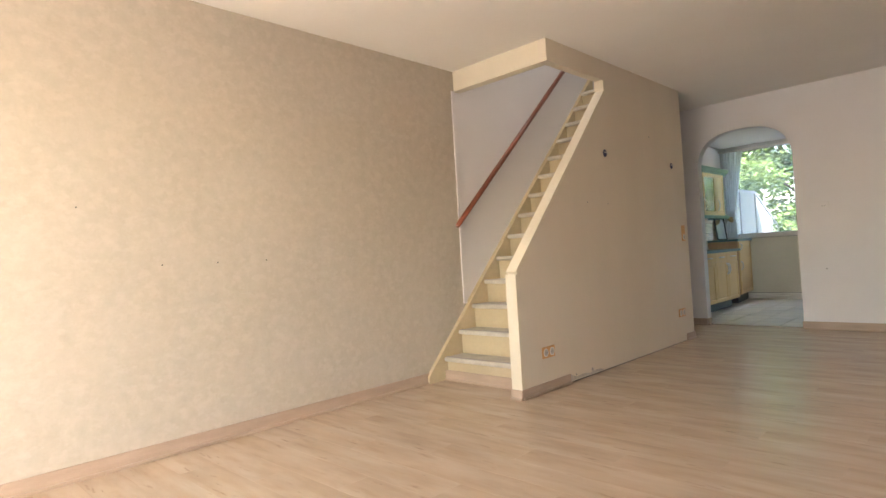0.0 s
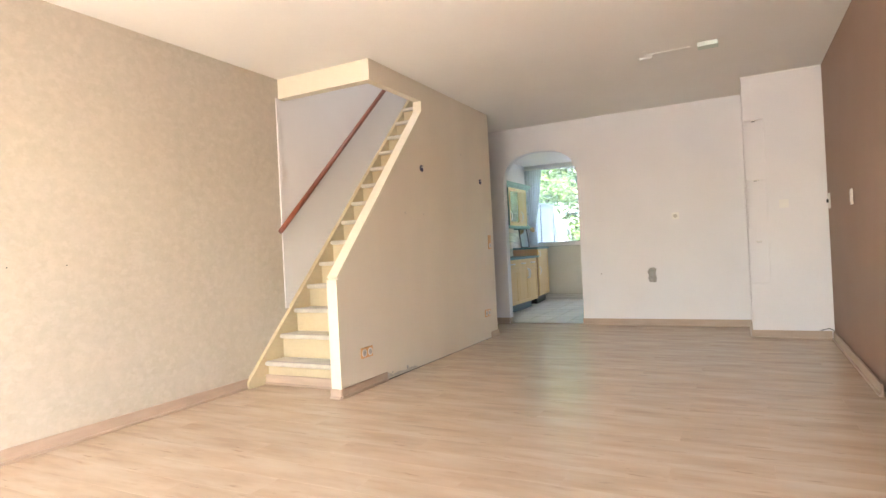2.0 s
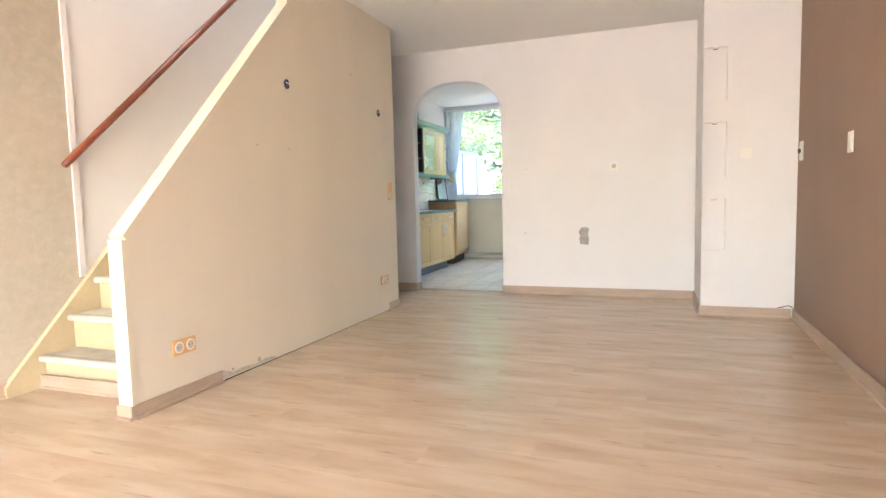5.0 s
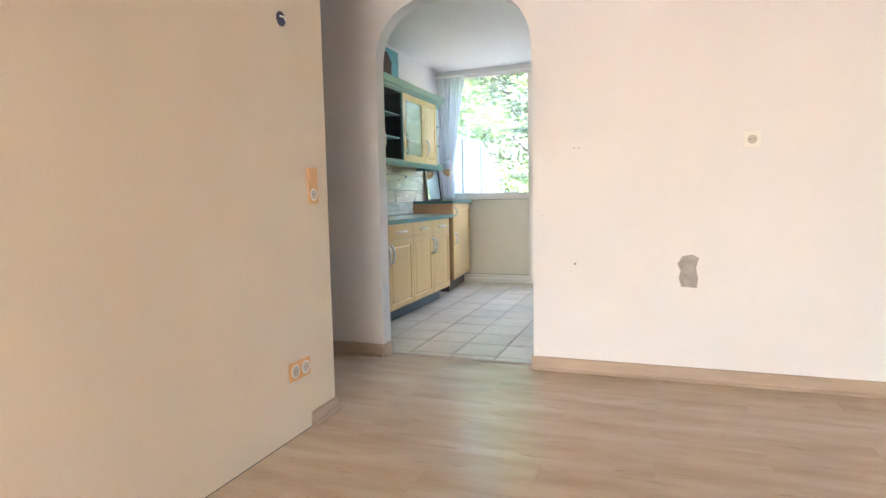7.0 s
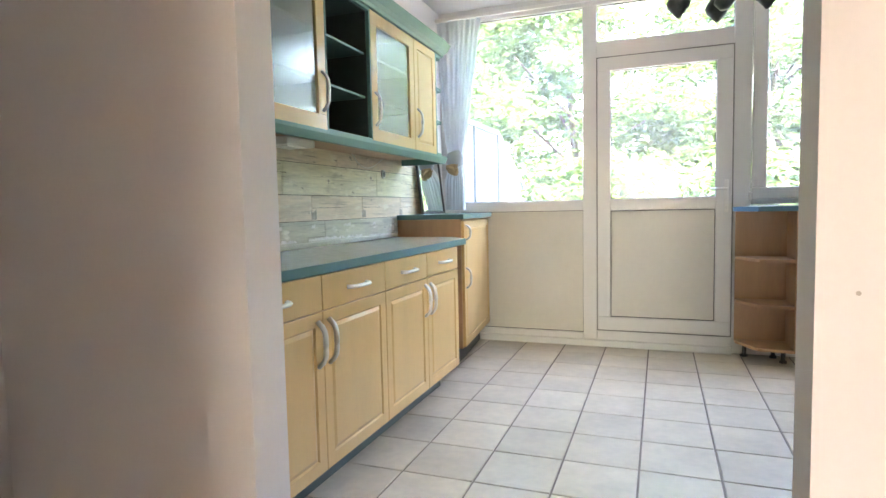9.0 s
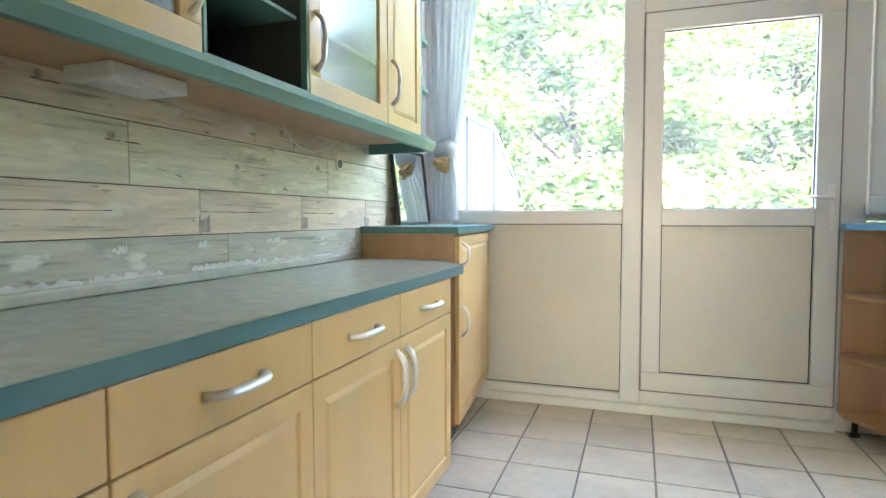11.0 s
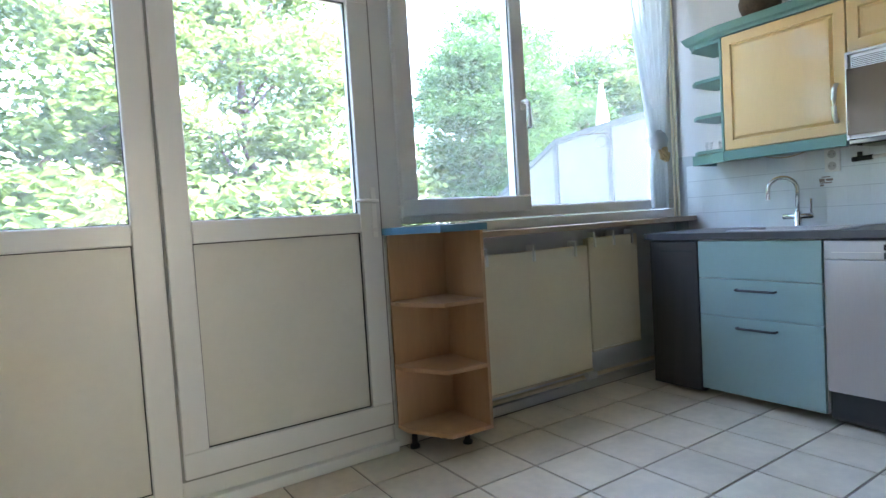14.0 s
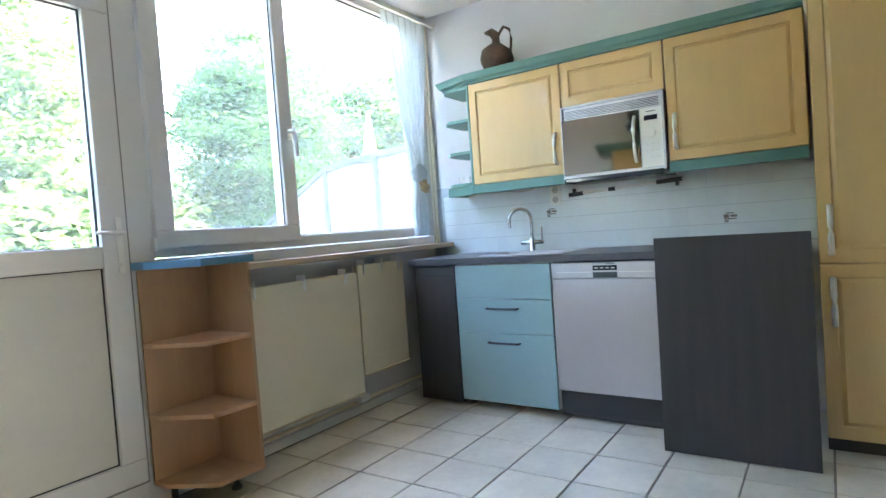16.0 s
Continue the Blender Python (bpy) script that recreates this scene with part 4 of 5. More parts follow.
def sink_unit(u0, u1, z0, z1, label, hu=None):
    t = thing("wall_cabinet", (4.15, (u0 + u1) / 2, z0), label, "cabinet", "wall cabinets over the sink")
    part("body", one(VX + 0.021, KD - 0.002, u0 + 0.001, u1 - 0.001, z0, z1), BEECH, t)
    d = part("door", slab_front(u0 + 0.002, u1 - 0.002, z0 + 0.002, z1 - 0.002, MV), BEECH, t)
    if hu:
        part("handle", bow(MV, hu, z0 + 0.15, 0.18, True, 0.03, 0.012, 0.6), NICKEL, d, "flat nickel handle", True)


LAYOUT[0] = wall_side
sink_unit(2.59, 3.215, 1.43, 2.055, "light beech wall cabinet with a raised-panel door", 2.635)
sink_unit(2.005, 2.587, 1.805, 2.055, "low light beech wall cabinet above the microwave")
sink_unit(1.37, 2.002, 1.43, 2.055, "light beech wall cabinet with a raised-panel door", 1.96)
end_shelf("end_shelf", "sea-green open end shelf by the window with small glasses", KD - 0.002, VX, 3.217, 3.45, 1.43, 2.055, 4, 1)
for gx, gy in ((4.10, 3.30), (4.16, 3.35), (4.09, 3.38)):
    gl = thing("drinking_glass", (gx, gy, 1.449), "small clear drinking glass on the end shelf", "glass", "glasses on the end shelf")
    part("cup", lathe(B(), (gx, gy, 1.449), [(0.014, 0), (0.02, 0.055), (0.0185, 0.055), (0.012, 0.004)], 14), PANE, gl, smooth=True)


def right_run(i, o, z):
    return ((VX - o, 1.372, z), (VX - o, 3.215 + o * 0.4, z), (VX + 0.07 - o, 3.45 + o, z), (KD - 0.002, 3.455 + o, z))[i]


cn = thing("cornice", (4.15, 2.4, 2.06), "sea-green moulded cornice over the sink cabinets", "cornice")
part("moulding", cornice("c", "", right_run, [(o * 0.75, 2.057 + (z - 2.122) * 0.7) for o, z in prof_top]), GREEN, cn)
part("top_board", one(VX + 0.035, KD - 0.002, 1.372, 3.44, 2.095, 2.1135), GREEN, cn)
lr = thing("light_rail", (4.15, 2.4, 1.36), "sea-green pelmet rail under the sink cabinets", "pelmet")
for a, b in ((1.372, 2.0), (2.592, 3.215)):
    part("rail", one(VX - 0.012, VX + 0.012, a, b, 1.372, 1.428, 0.004), GREEN, lr)
part("rail_end", prism(B(), [(VX - 0.012, 3.216), (VX + 0.012, 3.216), (VX + 0.085, 3.45), (KD - 0.01, 3.45), (KD - 0.01, 3.468), (VX + 0.06, 3.468)], "z", 1.372, 1.428), GREEN, lr)

mw = thing("microwave", (4.1, 2.29, 1.4), "silver built-in microwave with a mirrored door", "microwave")
part("casing", one(VX - 0.01, KD - 0.01, 2.01, 2.583, 1.40, 1.80), STEEL, mw)
part("frame", turn(frame_front(2.008, 2.585, 1.395, 1.80, Matrix.Identity(4), 0.02, 0.012), facing(VX - 0.03, -1)), STEEL, mw)
vent = part("vent", turn(one(2.03, 2.565, 1.725, 1.775, 0, 0.004), facing(VX - 0.012, -1)), STEEL, mw)
for k in range(6):
    part("vent_slot", turn(one(2.035, 2.56, 1.728 + k * 0.008, 1.732 + k * 0.008, 0.004, 0.0055), facing(VX - 0.012, -1)), BLACKP, vent)
part("door_glass", turn(turn(one(-0.215, 0.215, -0.1515, 0.1515, -0.004, 0.004), facing(0, -1)), Matrix.Translation((VX - 0.036, 2.355, 1.5665)) @ Matrix.Rotation(radians(5.0), 4, "Z") @ Matrix.Rotation(radians(1.6), 4, "Y")), set_in(mat("mirrored_oven_glass", (0.30, 0.27, 0.22), 0.05, 1.0, var=0.01, bump=0.0)), mw, "dark mirrored door glass")
part("door_handle", bow(facing(VX - 0.024, -1), 2.165, 1.565, 0.24, True, 0.03, 0.009, 0.8), NICKEL, mw, smooth=True)
pn = part("control_panel", turn(one(2.022, 2.135, 1.415, 1.718, 0, 0.008), facing(VX - 0.012, -1)), PLASTIC, mw)
part("display", turn(one(2.045, 2.115, 1.655, 1.68, 0.008, 0.0095), facing(VX - 0.012, -1)), STEELDARK, pn)
part("dial", cyl(B(), (VX - 0.02, 2.08, 1.59), (VX - 0.035, 2.08, 1.59), 0.022), PLASTIC, pn, smooth=False)
part("maker_mark", turn(one(2.055, 2.105, 1.698, 1.702, 0.008, 0.009), facing(VX - 0.012, -1)), BLACKP, pn)
for k in range(8):
    part("button", turn(one(2.04 + (k % 3) * 0.03, 2.055 + (k % 3) * 0.03, 1.53 - (k // 3) * 0.035, 1.536 - (k // 3) * 0.035, 0.008, 0.0095), facing(VX - 0.012, -1)), NICKEL, pn)
part("underside", one(VX - 0.04, KD - 0.06, 2.02, 2.575, 1.372, 1.399, 0.006), STEELDARK, mw)

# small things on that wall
SOCKET_SHADE = mat("shaded_socket_plastic", (0.50, 0.46, 0.41), 0.4, var=0.03, bump=0.0)
def plate(name, label, cat, m, u, v, wid, hei, material, cups=1, across=True, thick=0.010):
    t = thing(name, m @ Vector((u, v, 0)), label, cat)
    part("cover_plate", turn(one(u - wid / 2, u + wid / 2, v - hei / 2, v + hei / 2, 0.0005, thick, 0.003), m), material, t)
    for k in range(cups):
        off = (k - (cups - 1) / 2) * (wid if across else hei) / cups
        cu, cv = (u + off, v) if across else (u, v + off)
        s = min(wid, hei) * 0.36
        a = m @ Vector((cu, cv, thick - 0.002))
        b = m @ Vector((cu, cv, thick + 0.0025))
        part("socket_face", cyl(B(), a, b, s, seg=20), material if material is not YPLASTIC else PLASTIC, t)
        # raised disc, coloured darker for the shade of the socket's recess
        part("shaded_socket_well", cyl(B(), m @ Vector((cu, cv, thick)), m @ Vector((cu, cv, thick + 0.003)), s * 0.78, seg=20), SOCKET_SHADE, t)
        for g in (-1, 1):
            c = m @ Vector((cu + g * 0.0095, cv, thick))
            e = m @ Vector((cu + g * 0.0095, cv, thick + 0.0038))
            part("contact_hole", cyl(B(), c, e, 0.0028, seg=8), BLACKP, t)
    return t


def rocker(name, label, m, u, v, wid, hei, material, rock):
    t = thing(name, m @ Vector((u, v, 0)), label, "light switch")
    part("cover_plate", turn(one(u - wid / 2, u + wid / 2, v - hei / 2, v + hei / 2, 0.0005, 0.009, 0.003), m), material, t)
    part("rocker", turn(one(u - wid * 0.33, u + wid * 0.33, v - hei * 0.33, v + hei * 0.33, 0.009, 0.013, 0.002), m), rock, t)
    return t


MW = facing(KD - 0.004, -1)
LAYOUT[0] = tile_side
plate("wall_socket", "white double wall socket on the tiles", "socket", MW, 2.79, 1.31, 0.075, 0.12, PLASTIC, 2, False)
rod = thing("hanging_rod", (4.28, 2.35, 1.30), "black and chrome telescopic rod mounted on the tiles", "rod")
part("tube", cyl(B(), (KD - 0.03, 2.68, 1.30), (KD - 0.03, 2.01, 1.33), 0.008), NICKEL, rod)
for a, b in ((2.69, 2.60), (2.44, 2.40), (2.16, 2.02)):
    za = lambda y: 1.30 + (2.68 - y) / 0.67 * 0.03
    part("black_sleeve", cyl(B(), (KD - 0.03, a, za(a)), (KD - 0.03, b, za(b)), 0.012), BLACKP, rod)
for y in (2.66, 2.05):
    part("wall_clip", one(KD - 0.03, KD - 0.004, y - 0.008, y + 0.008, 1.295, 1.335), BLACKP, rod)
for y, z in ((2.825, 1.205), (1.79, 1.105)):
    dc = thing("tile_decoration", (KD, y, z), "small brown line drawing on a tile", "decoration", "drawings on the tiles")
    bm = B()
    for k, (a, b, c, d_) in enumerate(((-0.03, 0.03, -0.012, -0.006), (-0.034, 0.0, 0.0, 0.012), (0.006, 0.032, -0.004, 0.014), (-0.02, 0.02, 0.018, 0.024), (0.01, 0.03, -0.026, -0.016))):
        box(bm, KD - 0.0082, KD - 0.0064, y + a, y + b, z + c, z + d_)
    part("print", bm, mat("brown_print", (0.22, 0.16, 0.14), 0.4, bump=0.0), dc)
ww = thing("loose_wire", (4.25, 3.0, 1.37), "thin beige wire looping below the sink cabinets", "cable")
part("wire", sweep(B(), [(KD - 0.03, 3.18 - 0.045 * i, 1.385 - 0.035 * math.sin(math.pi * i / 7)) for i in range(8)], 0.003, 6), STRAW, ww)

LAYOUT[0] = window_side
pipe = thing("riser_pipe", (4.18, 3.55, 1.0), "cream painted heating pipe in the corner", "pipe")
part("tube", cyl(B(), (4.20, 3.555, 1.012), (4.20, 3.555, HK), 0.012), OFFWHITE, pipe)
part("tube", cyl(B(), (4.165, 3.565, 1.012), (4.165, 3.565, HK), 0.008), OFFWHITE, pipe)

LAYOUT[0] = wall_side
jug = thing("copper_jug", (4.2, 3.06, 2.14), "dark copper jug with a curved handle on the cornice", "jug")
jx, jy, jz = 4.11, 3.06, 2.114
part("body", lathe(B(), (jx, jy, jz), [(0.05, 0), (0.075, 0.02), (0.098, 0.07), (0.102, 0.10), (0.09, 0.145), (0.05, 0.178), (0.026, 0.195), (0.022, 0.23), (0.03, 0.255)], 24), COPPER, jug, smooth=True)
part("spout", sweep(B(), [(jx, jy, jz + 0.24), (jx, jy + 0.03, jz + 0.27), (jx, jy + 0.075, jz + 0.275)], [0.03, 0.026, 0.01], 10), COPPER, jug, smooth=True)
part("handle", sweep(B(), [(jx, jy - 0.02, jz + 0.245), (jx, jy - 0.06, jz + 0.285), (jx, jy - 0.10, jz + 0.26), (jx, jy - 0.11, jz + 0.20), (jx, jy - 0.10, jz + 0.12)], [0.008, 0.009, 0.009, 0.008, 0.007], 10), COPPER, jug, smooth=True)

# ---- under the kitchen window ----
LAYOUT[0] = window_side
sl = thing("window_board", (3.35, 3.52, 0.98), "light oak window board over the radiators", "window sill")
part("board", one(2.42, KD - 0.002, 3.44, YB + 0.0, 0.978, 1.010, 0.004), OAKSILL, sl)
part("rear_lip", one(2.42, KD - 0.002, 3.575, YB + 0.006, 1.012, 1.065, 0.003), UPVC, sl)


def radiator(x0, x1, y, z0, z1, label):
    t = thing("radiator", ((x0 + x1) / 2, y, z0), label, "radiator", "radiators under the window")
    part("front_plate", one(x0, x1, y, y + 0.02, z0, z1, 0.006), OFFWHITE, t)
    part("rear_plate", one(x0 + 0.02, x1 - 0.02, y + 0.05, y + 0.065, z0 + 0.01, z1 - 0.01, 0.004), OFFWHITE, t)
    part("bottom_channel", one(x0, x1, y - 0.004, y + 0.024, z0 - 0.012, z0 - 0.001, 0.002), OFFWHITE, t)
    for k in range(3):
        xb = x0 + (x1 - x0) * (0.12 + 0.38 * k)
        part("bracket", one(xb - 0.008, xb + 0.008, y - 0.008, y + 0.05, z1 - 0.06, z1 + 0.03, 0.002), PLASTIC, t)
    return t


radiator(2.45, 3.24, 3.505, 0.15, 0.885, "smooth off-white panel radiator")
radiator(3.27, 3.69, 3.525, 0.25, 0.925, "second narrower off-white panel radiator")
pp = thing("heating_pipe", (3.2, 3.55, 0.08), "white heating pipe with valve along the wall", "pipe")
part("tube", cyl(B(), (2.42, 3.57, 0.085), (4.2, 3.57, 0.085), 0.013), OFFWHITE, pp)
part("valve", cyl(B(), (3.245, 3.53, 0.09), (3.245, 3.53, 0.16), 0.014), PLASTIC, pp)
part("valve_knob", cyl(B(), (3.21, 3.53, 0.11), (3.28, 3.53, 0.11), 0.02), PLASTIC, pp)
part("floor_ledge", one(2.035, KD - 0.002, 3.585, YB + 0.01, 0.0, 0.055, 0.005), UPVC, pp)

LAYOUT[0] = shelf_side
es = thing("corner_shelf", (2.25, 3.45, 0), "open beech corner shelf unit with a blue top", "shelf")
sh = [(2.375, 3.575), (2.055, 3.575), (2.055, 3.50), (2.17, 3.29), (2.375, 3.275)]
part("side_panel", one(2.376, 2.394, 3.275, 3.575, 0.10, 1.03, 0.002), BEECH_SIDE, es)
part("back_panel", one(2.055, 2.394, 3.576, 3.588, 0.10, 1.03), BEECH_SIDE, es)
for z in (0.118, 0.41, 0.715):
    part("shelf", prism(B(), sh, "z", z - 0.018, z), BEECH_SIDE, es)
part("top", prism(B(), [(2.405, 3.59), (2.035, 3.59), (2.035, 3.49), (2.155, 3.268), (2.405, 3.255)], "z", 1.032, 1.064), mat("blue_top", (0.11, 0.24, 0.34), 0.35, var=0.06, bump=0.01), es, "blue laminate top")
for x, y in ((2.34, 3.42), (2.12, 3.55), (2.30, 3.55)):
    part("leg", lathe(B(), (x, y, 0), [(0.024, 0), (0.024, 0.012), (0.014, 0.02), (0.014, 0.1)], 12), BLACKP, es, "black plastic leg")

# ---- curtains ----
def curtain(name, label, x0, x1, tie, ztie, zlow, ztop, y):
    """Sheer panel gathered by a tie and hanging on below it."""
    t = thing(name, (tie, y, zlow), label, "curtain")
    cols, rows = 60, 40
    bm = B()
    grid = []
    for r in range(rows + 1):
        z = ztop + (zlow - ztop) * r / rows
        if z > ztie:
            f = (z - ztie) / (ztop - ztie)
            wid = 0.075 + ((x1 - x0) - 0.075) * f ** 0.75
            mid = tie + ((x0 + x1) / 2 - tie) * f ** 1.15
        else:
            f = (ztie - z) / (ztie - zlow)
            wid = 0.075 + 0.06 * min(1, f * 2.5)
            mid = tie
        row = []
        for c in range(cols + 1):
            s = c / cols
            amp = 0.014 + 0.010 * (1 - wid / (x1 - x0))
            yy = y + amp * math.sin(s * 47 + 0.6 * math.sin(z * 3)) + 0.006 * math.sin(s * 19 + z * 5)
            row.append(bm.verts.new((mid + (s - 0.5) * wid, yy, z)))
        grid.append(row)
    for a, b in zip(grid, grid[1:]):
        for c in range(cols):
            bm.faces.new((a[c], a[c + 1], b[c + 1], b[c]))
    part("cloth", bm, SHEER, t, smooth=True)
    kb = lathe(B(), (tie, y, ztie), [(0.03, -0.05), (0.052, -0.02), (0.06, 0.03), (0.05, 0.065), (0.025, 0.085)], 16)
    for v in kb.verts:
        v.co += Vector((noise.noise(v.co * 25), noise.noise(v.co * 25 + Vector((7, 0, 0))), 0)) * 0.012
    part("gathered_knot", kb, SHEER, t, smooth=True)
    tieb = B()
    bmesh.ops.create_icosphere(tieb, subdivisions=4, radius=0.034)
    for v in tieb.verts:
        ruff = 1 + 0.9 * noise.noise(v.co * 42) + 0.4 * noise.noise(v.co * 95)
        v.co = Vector((tie + v.co.x * ruff, y - 0.05 + v.co.y * 0.55 * ruff, ztie - 0.05 + v.co.z * 1.1 * ruff - 0.02))
    part("tie", tieb, STRAW, t, "straw-coloured ribbon tie")


LAYOUT[0] = window_side
curtain("curtain", "white voile curtain tied with a straw ribbon", -0.09, 0.24, 0.01, 1.47, 1.075, 2.58, YB - 0.13)
curtain("curtain", "white voile curtain tied with a straw ribbon", 3.62, 4.08, 3.895, 1.49, 1.075, 2.58, YB - 0.11)
tr = thing("curtain_rail", (2.1, YB - 0.12, 2.6), "white curtain rail under the kitchen ceiling", "curtain rail")
part("track", one(-0.098, KD - 0.002, YB - 0.13, YB - 0.105, 2.59, 2.615, 0.003), PLASTIC, tr)

LAYOUT[0] = None

# ---- hanging lamp in the kitchen ----
ch = thing("hanging_lamp", (1.90, 2.0, 2.0), "dark pewter chandelier with glass chimneys", "lamp")
hx, hy = 1.90, 2.0
part("chain_rod", cyl(B(), (hx, hy, 2.30), (hx, hy, HK), 0.008), PEWTER, ch)
part("column", lathe(B(), (hx, hy, 1.98), [(0.02, 0), (0.045, 0.03), (0.03, 0.08), (0.055, 0.14), (0.055, 0.19), (0.025, 0.23), (0.015, 0.34)], 16), PEWTER, ch, smooth=True)
for k in range(5):
    a = 6.28319 * k / 5 + 2.9
    dx, dy = math.cos(a), math.sin(a)
    arm = part("arm", sweep(B(), [(hx + dx * r, hy + dy * r, z) for r, z in ((0.04, 2.08), (0.09, 2.06), (0.15, 2.09), (0.20, 2.12))], 0.010, 8), PEWTER, ch, smooth=True)
    part("burner", lathe(B(), (hx + dx * 0.20, hy + dy * 0.20, 2.0), [(0.008, -0.02), (0.015, -0.01), (0.05, 0.03), (0.055, 0.055), (0.04, 0.08), (0.018, 0.10), (0.03, 0.125), (0.034, 0.16)], 16), PEWTER, arm, smooth=True)
    part("glass_chimney", lathe(B(), (hx + dx * 0.20, hy + dy * 0.20, 2.16), [(0.028, 0), (0.04, 0.05), (0.03, 0.10), (0.026, 0.16), (0.024, 0.16), (0.028, 0.10), (0.038, 0.05), (0.026, 0.002)], 16), PANE, arm, smooth=True)

# ---- living room wall fittings ----
MS = facing(SX, 1)
plate("wall_socket", "yellowed double wall socket low on the stair wall", "socket", MS, -3.815, 0.29, 0.16, 0.085, YPLASTIC, 2)
plate("wall_socket", "yellowed double wall socket at the far end of the stair wall", "socket", MS, -1.305, 0.307, 0.16, 0.085, YPLASTIC, 2)
sw = rocker("light_switch", "yellowed light switch over a wall socket", MS, -1.138, 1.195, 0.082, 0.085, YPLASTIC, YPLASTIC)
plate("wall_socket", "yellowed wall socket under the light switch", "socket", MS, -1.138, 1.11, 0.082, 0.085, YPLASTIC, 1)
MA = Matrix(((1, 0, 0, 0), (0, 0, -1, 0.0), (0, 1, 0, 0), (0, 0, 0, 1)))
s_ = plate("wall_socket", "white outlet plate with two slots on the white wall", "socket", MA, 2.11, 1.36, 0.10, 0.085, WHITE, 0)
part("lower_lip", turn(one(2.085, 2.135, 1.342, 1.348, 0.009, 0.016, 0.001), MA), PLASTIC, s_)
for g in (2.098, 2.122):
    part("slot", turn(one(g - 0.006, g + 0.006, 1.358, 1.361, 0.009, 0.0108), MA), PEWTER, s_)
plate("wall_socket", "white wall socket on the white wall", "socket", MA, 3.035, 1.36, 0.085, 0.085, PLASTIC, 1)
MC = Matrix.Translation((0, CY, 0)) @ MA
dm = rocker("light_switch", "white dimmer switch on the chimney breast", MC, 4.143, 1.38, 0.085, 0.085, PLASTIC, PLASTIC)
part("dimmer_knob", cyl(B(), (4.143, CY - 0.012, 1.38), (4.143, CY - 0.024, 1.38), 0.019, seg=20), PLASTIC, dm)
MB = facing(4.52, -1)
rocker("light_switch", "white switch plate on the brown wall", MB, -2.17, 1.335, 0.09, 0.125, PLASTIC, PLASTIC)
sw = rocker("light_switch", "white switch plate with a dark knob in the corner", MB, -0.95, 1.37, 0.10, 0.15, PLASTIC, PLASTIC)
part("knob", cyl(B(), (4.507, -0.95, 1.37), (4.492, -0.95, 1.37), 0.018), PEWTER, sw)
for u_, v_, r_ in ((-2.747, 1.885, 0.034), (-1.327, 1.872, 0.032)):
    hl = thing("junction_hole", (SX, u_, v_), "open dark blue junction box in the stair wall", "junction box", "wall lamp holes")
    part("box_ring", cyl(B(), (SX + 0.0005, u_, v_), (SX + 0.003, u_, v_), r_, seg=20), BLUEHOLE, hl)
    part("wire", sweep(B(), [(SX + 0.003, u_ - 0.01, v_ + 0.01), (SX + 0.02, u_, v_ + 0.005), (SX + 0.022, u_ + 0.008, v_ - 0.012)], 0.004, 6), PLASTIC, hl)
pt = thing("plaster_patch", (2.73, 0, 0.65), "grey bare plaster patch on the white wall", "patch")
part("patch", prism(B(), [(2.695, 0.55), (2.775, 0.545), (2.782, 0.60), (2.77, 0.66), (2.785, 0.715), (2.75, 0.735), (2.70, 0.725), (2.672, 0.68), (2.69, 0.64), (2.68, 0.60)], "y", -0.0025, 0.001), PLASTER, pt)
for i in range(3):
    zt = (1.01, 1.65, 2.27)[i]
    nl = thing("niche_spotlight", (CX + 0.09, CY + 0.06, zt - 0.01), "small recessed spotlight in the top of a niche", "lamp", "niche spotlights")
    part("ring", cyl(B(), (CX + 0.095, CY + 0.03, zt - 0.012), (CX + 0.095, CY + 0.03, zt - 0.001), 0.027, seg=20), NICKEL, nl)
    part("bulb_face", cyl(B(), (CX + 0.095, CY + 0.03, zt - 0.0145), (CX + 0.095, CY + 0.03, zt - 0.0125), 0.019, seg=16), PEWTER, nl)
cl = thing("ceiling_track", (3.2, -2.2, H), "white cable channel with a lamp outlet on the ceiling", "cable channel")
part("channel", one(3.06, 3.42, -2.213, -2.197, H - 0.008, H - 0.0005, 0.002), CEIL, cl)
part("outlet", one(2.99, 3.10, -2.14, -2.09, H - 0.02, H - 0.0005, 0.005), CEIL, cl)
part("cross_arm", one(3.04, 3.06, -2.30, -2.09, H - 0.009, H - 0.0005, 0.002), CEIL, cl)
sd = thing("ceiling_box", (3.56, -2.22, H), "pale green-white box on the ceiling", "ceiling box")
part("housing", one(3.48, 3.64, -2.28, -2.17, H - 0.04, H - 0.0005, 0.006), mat("pale_mint_plastic", (0.66, 0.76, 0.70), 0.4, bump=0.0), sd)
for k, (y_, z_) in enumerate(((-6.19, 1.10), (-5.86, 1.10), (-5.53, 1.10), (-6.61, 1.43))):
    nl = thing("wall_nail", (0, y_, z_), "small dark nail stuck in the wallpaper", "nail", "nails in the wallpaper")
    part("shank", cyl(B(), (0.0005, y_, z_), (0.009, y_, z_ + 0.002), 0.0018, seg=8), PEWTER, nl)
    part("head", cyl(B(), (0.009, y_, z_ + 0.002), (0.011, y_, z_ + 0.002), 0.004, seg=10), PEWTER, nl)
for k, (y_, z_, r_) in enumerate(((-3.10, 1.44, 0.006), (-2.75, 1.44, 0.006), (-1.83, 2.13, 0.008), (-3.19, 0.045, 0.016), (-3.44, 0.05, 0.008))):
    pl = thing("wall_plug", (SX, y_, z_), "open screw hole with a grey plug in the stair wall", "screw hole", "screw holes in the stair wall")
    part("plug", cyl(B(), (SX + 0.0004, y_, z_), (SX + 0.0016, y_, z_), r_, seg=10), PLASTER, pl)
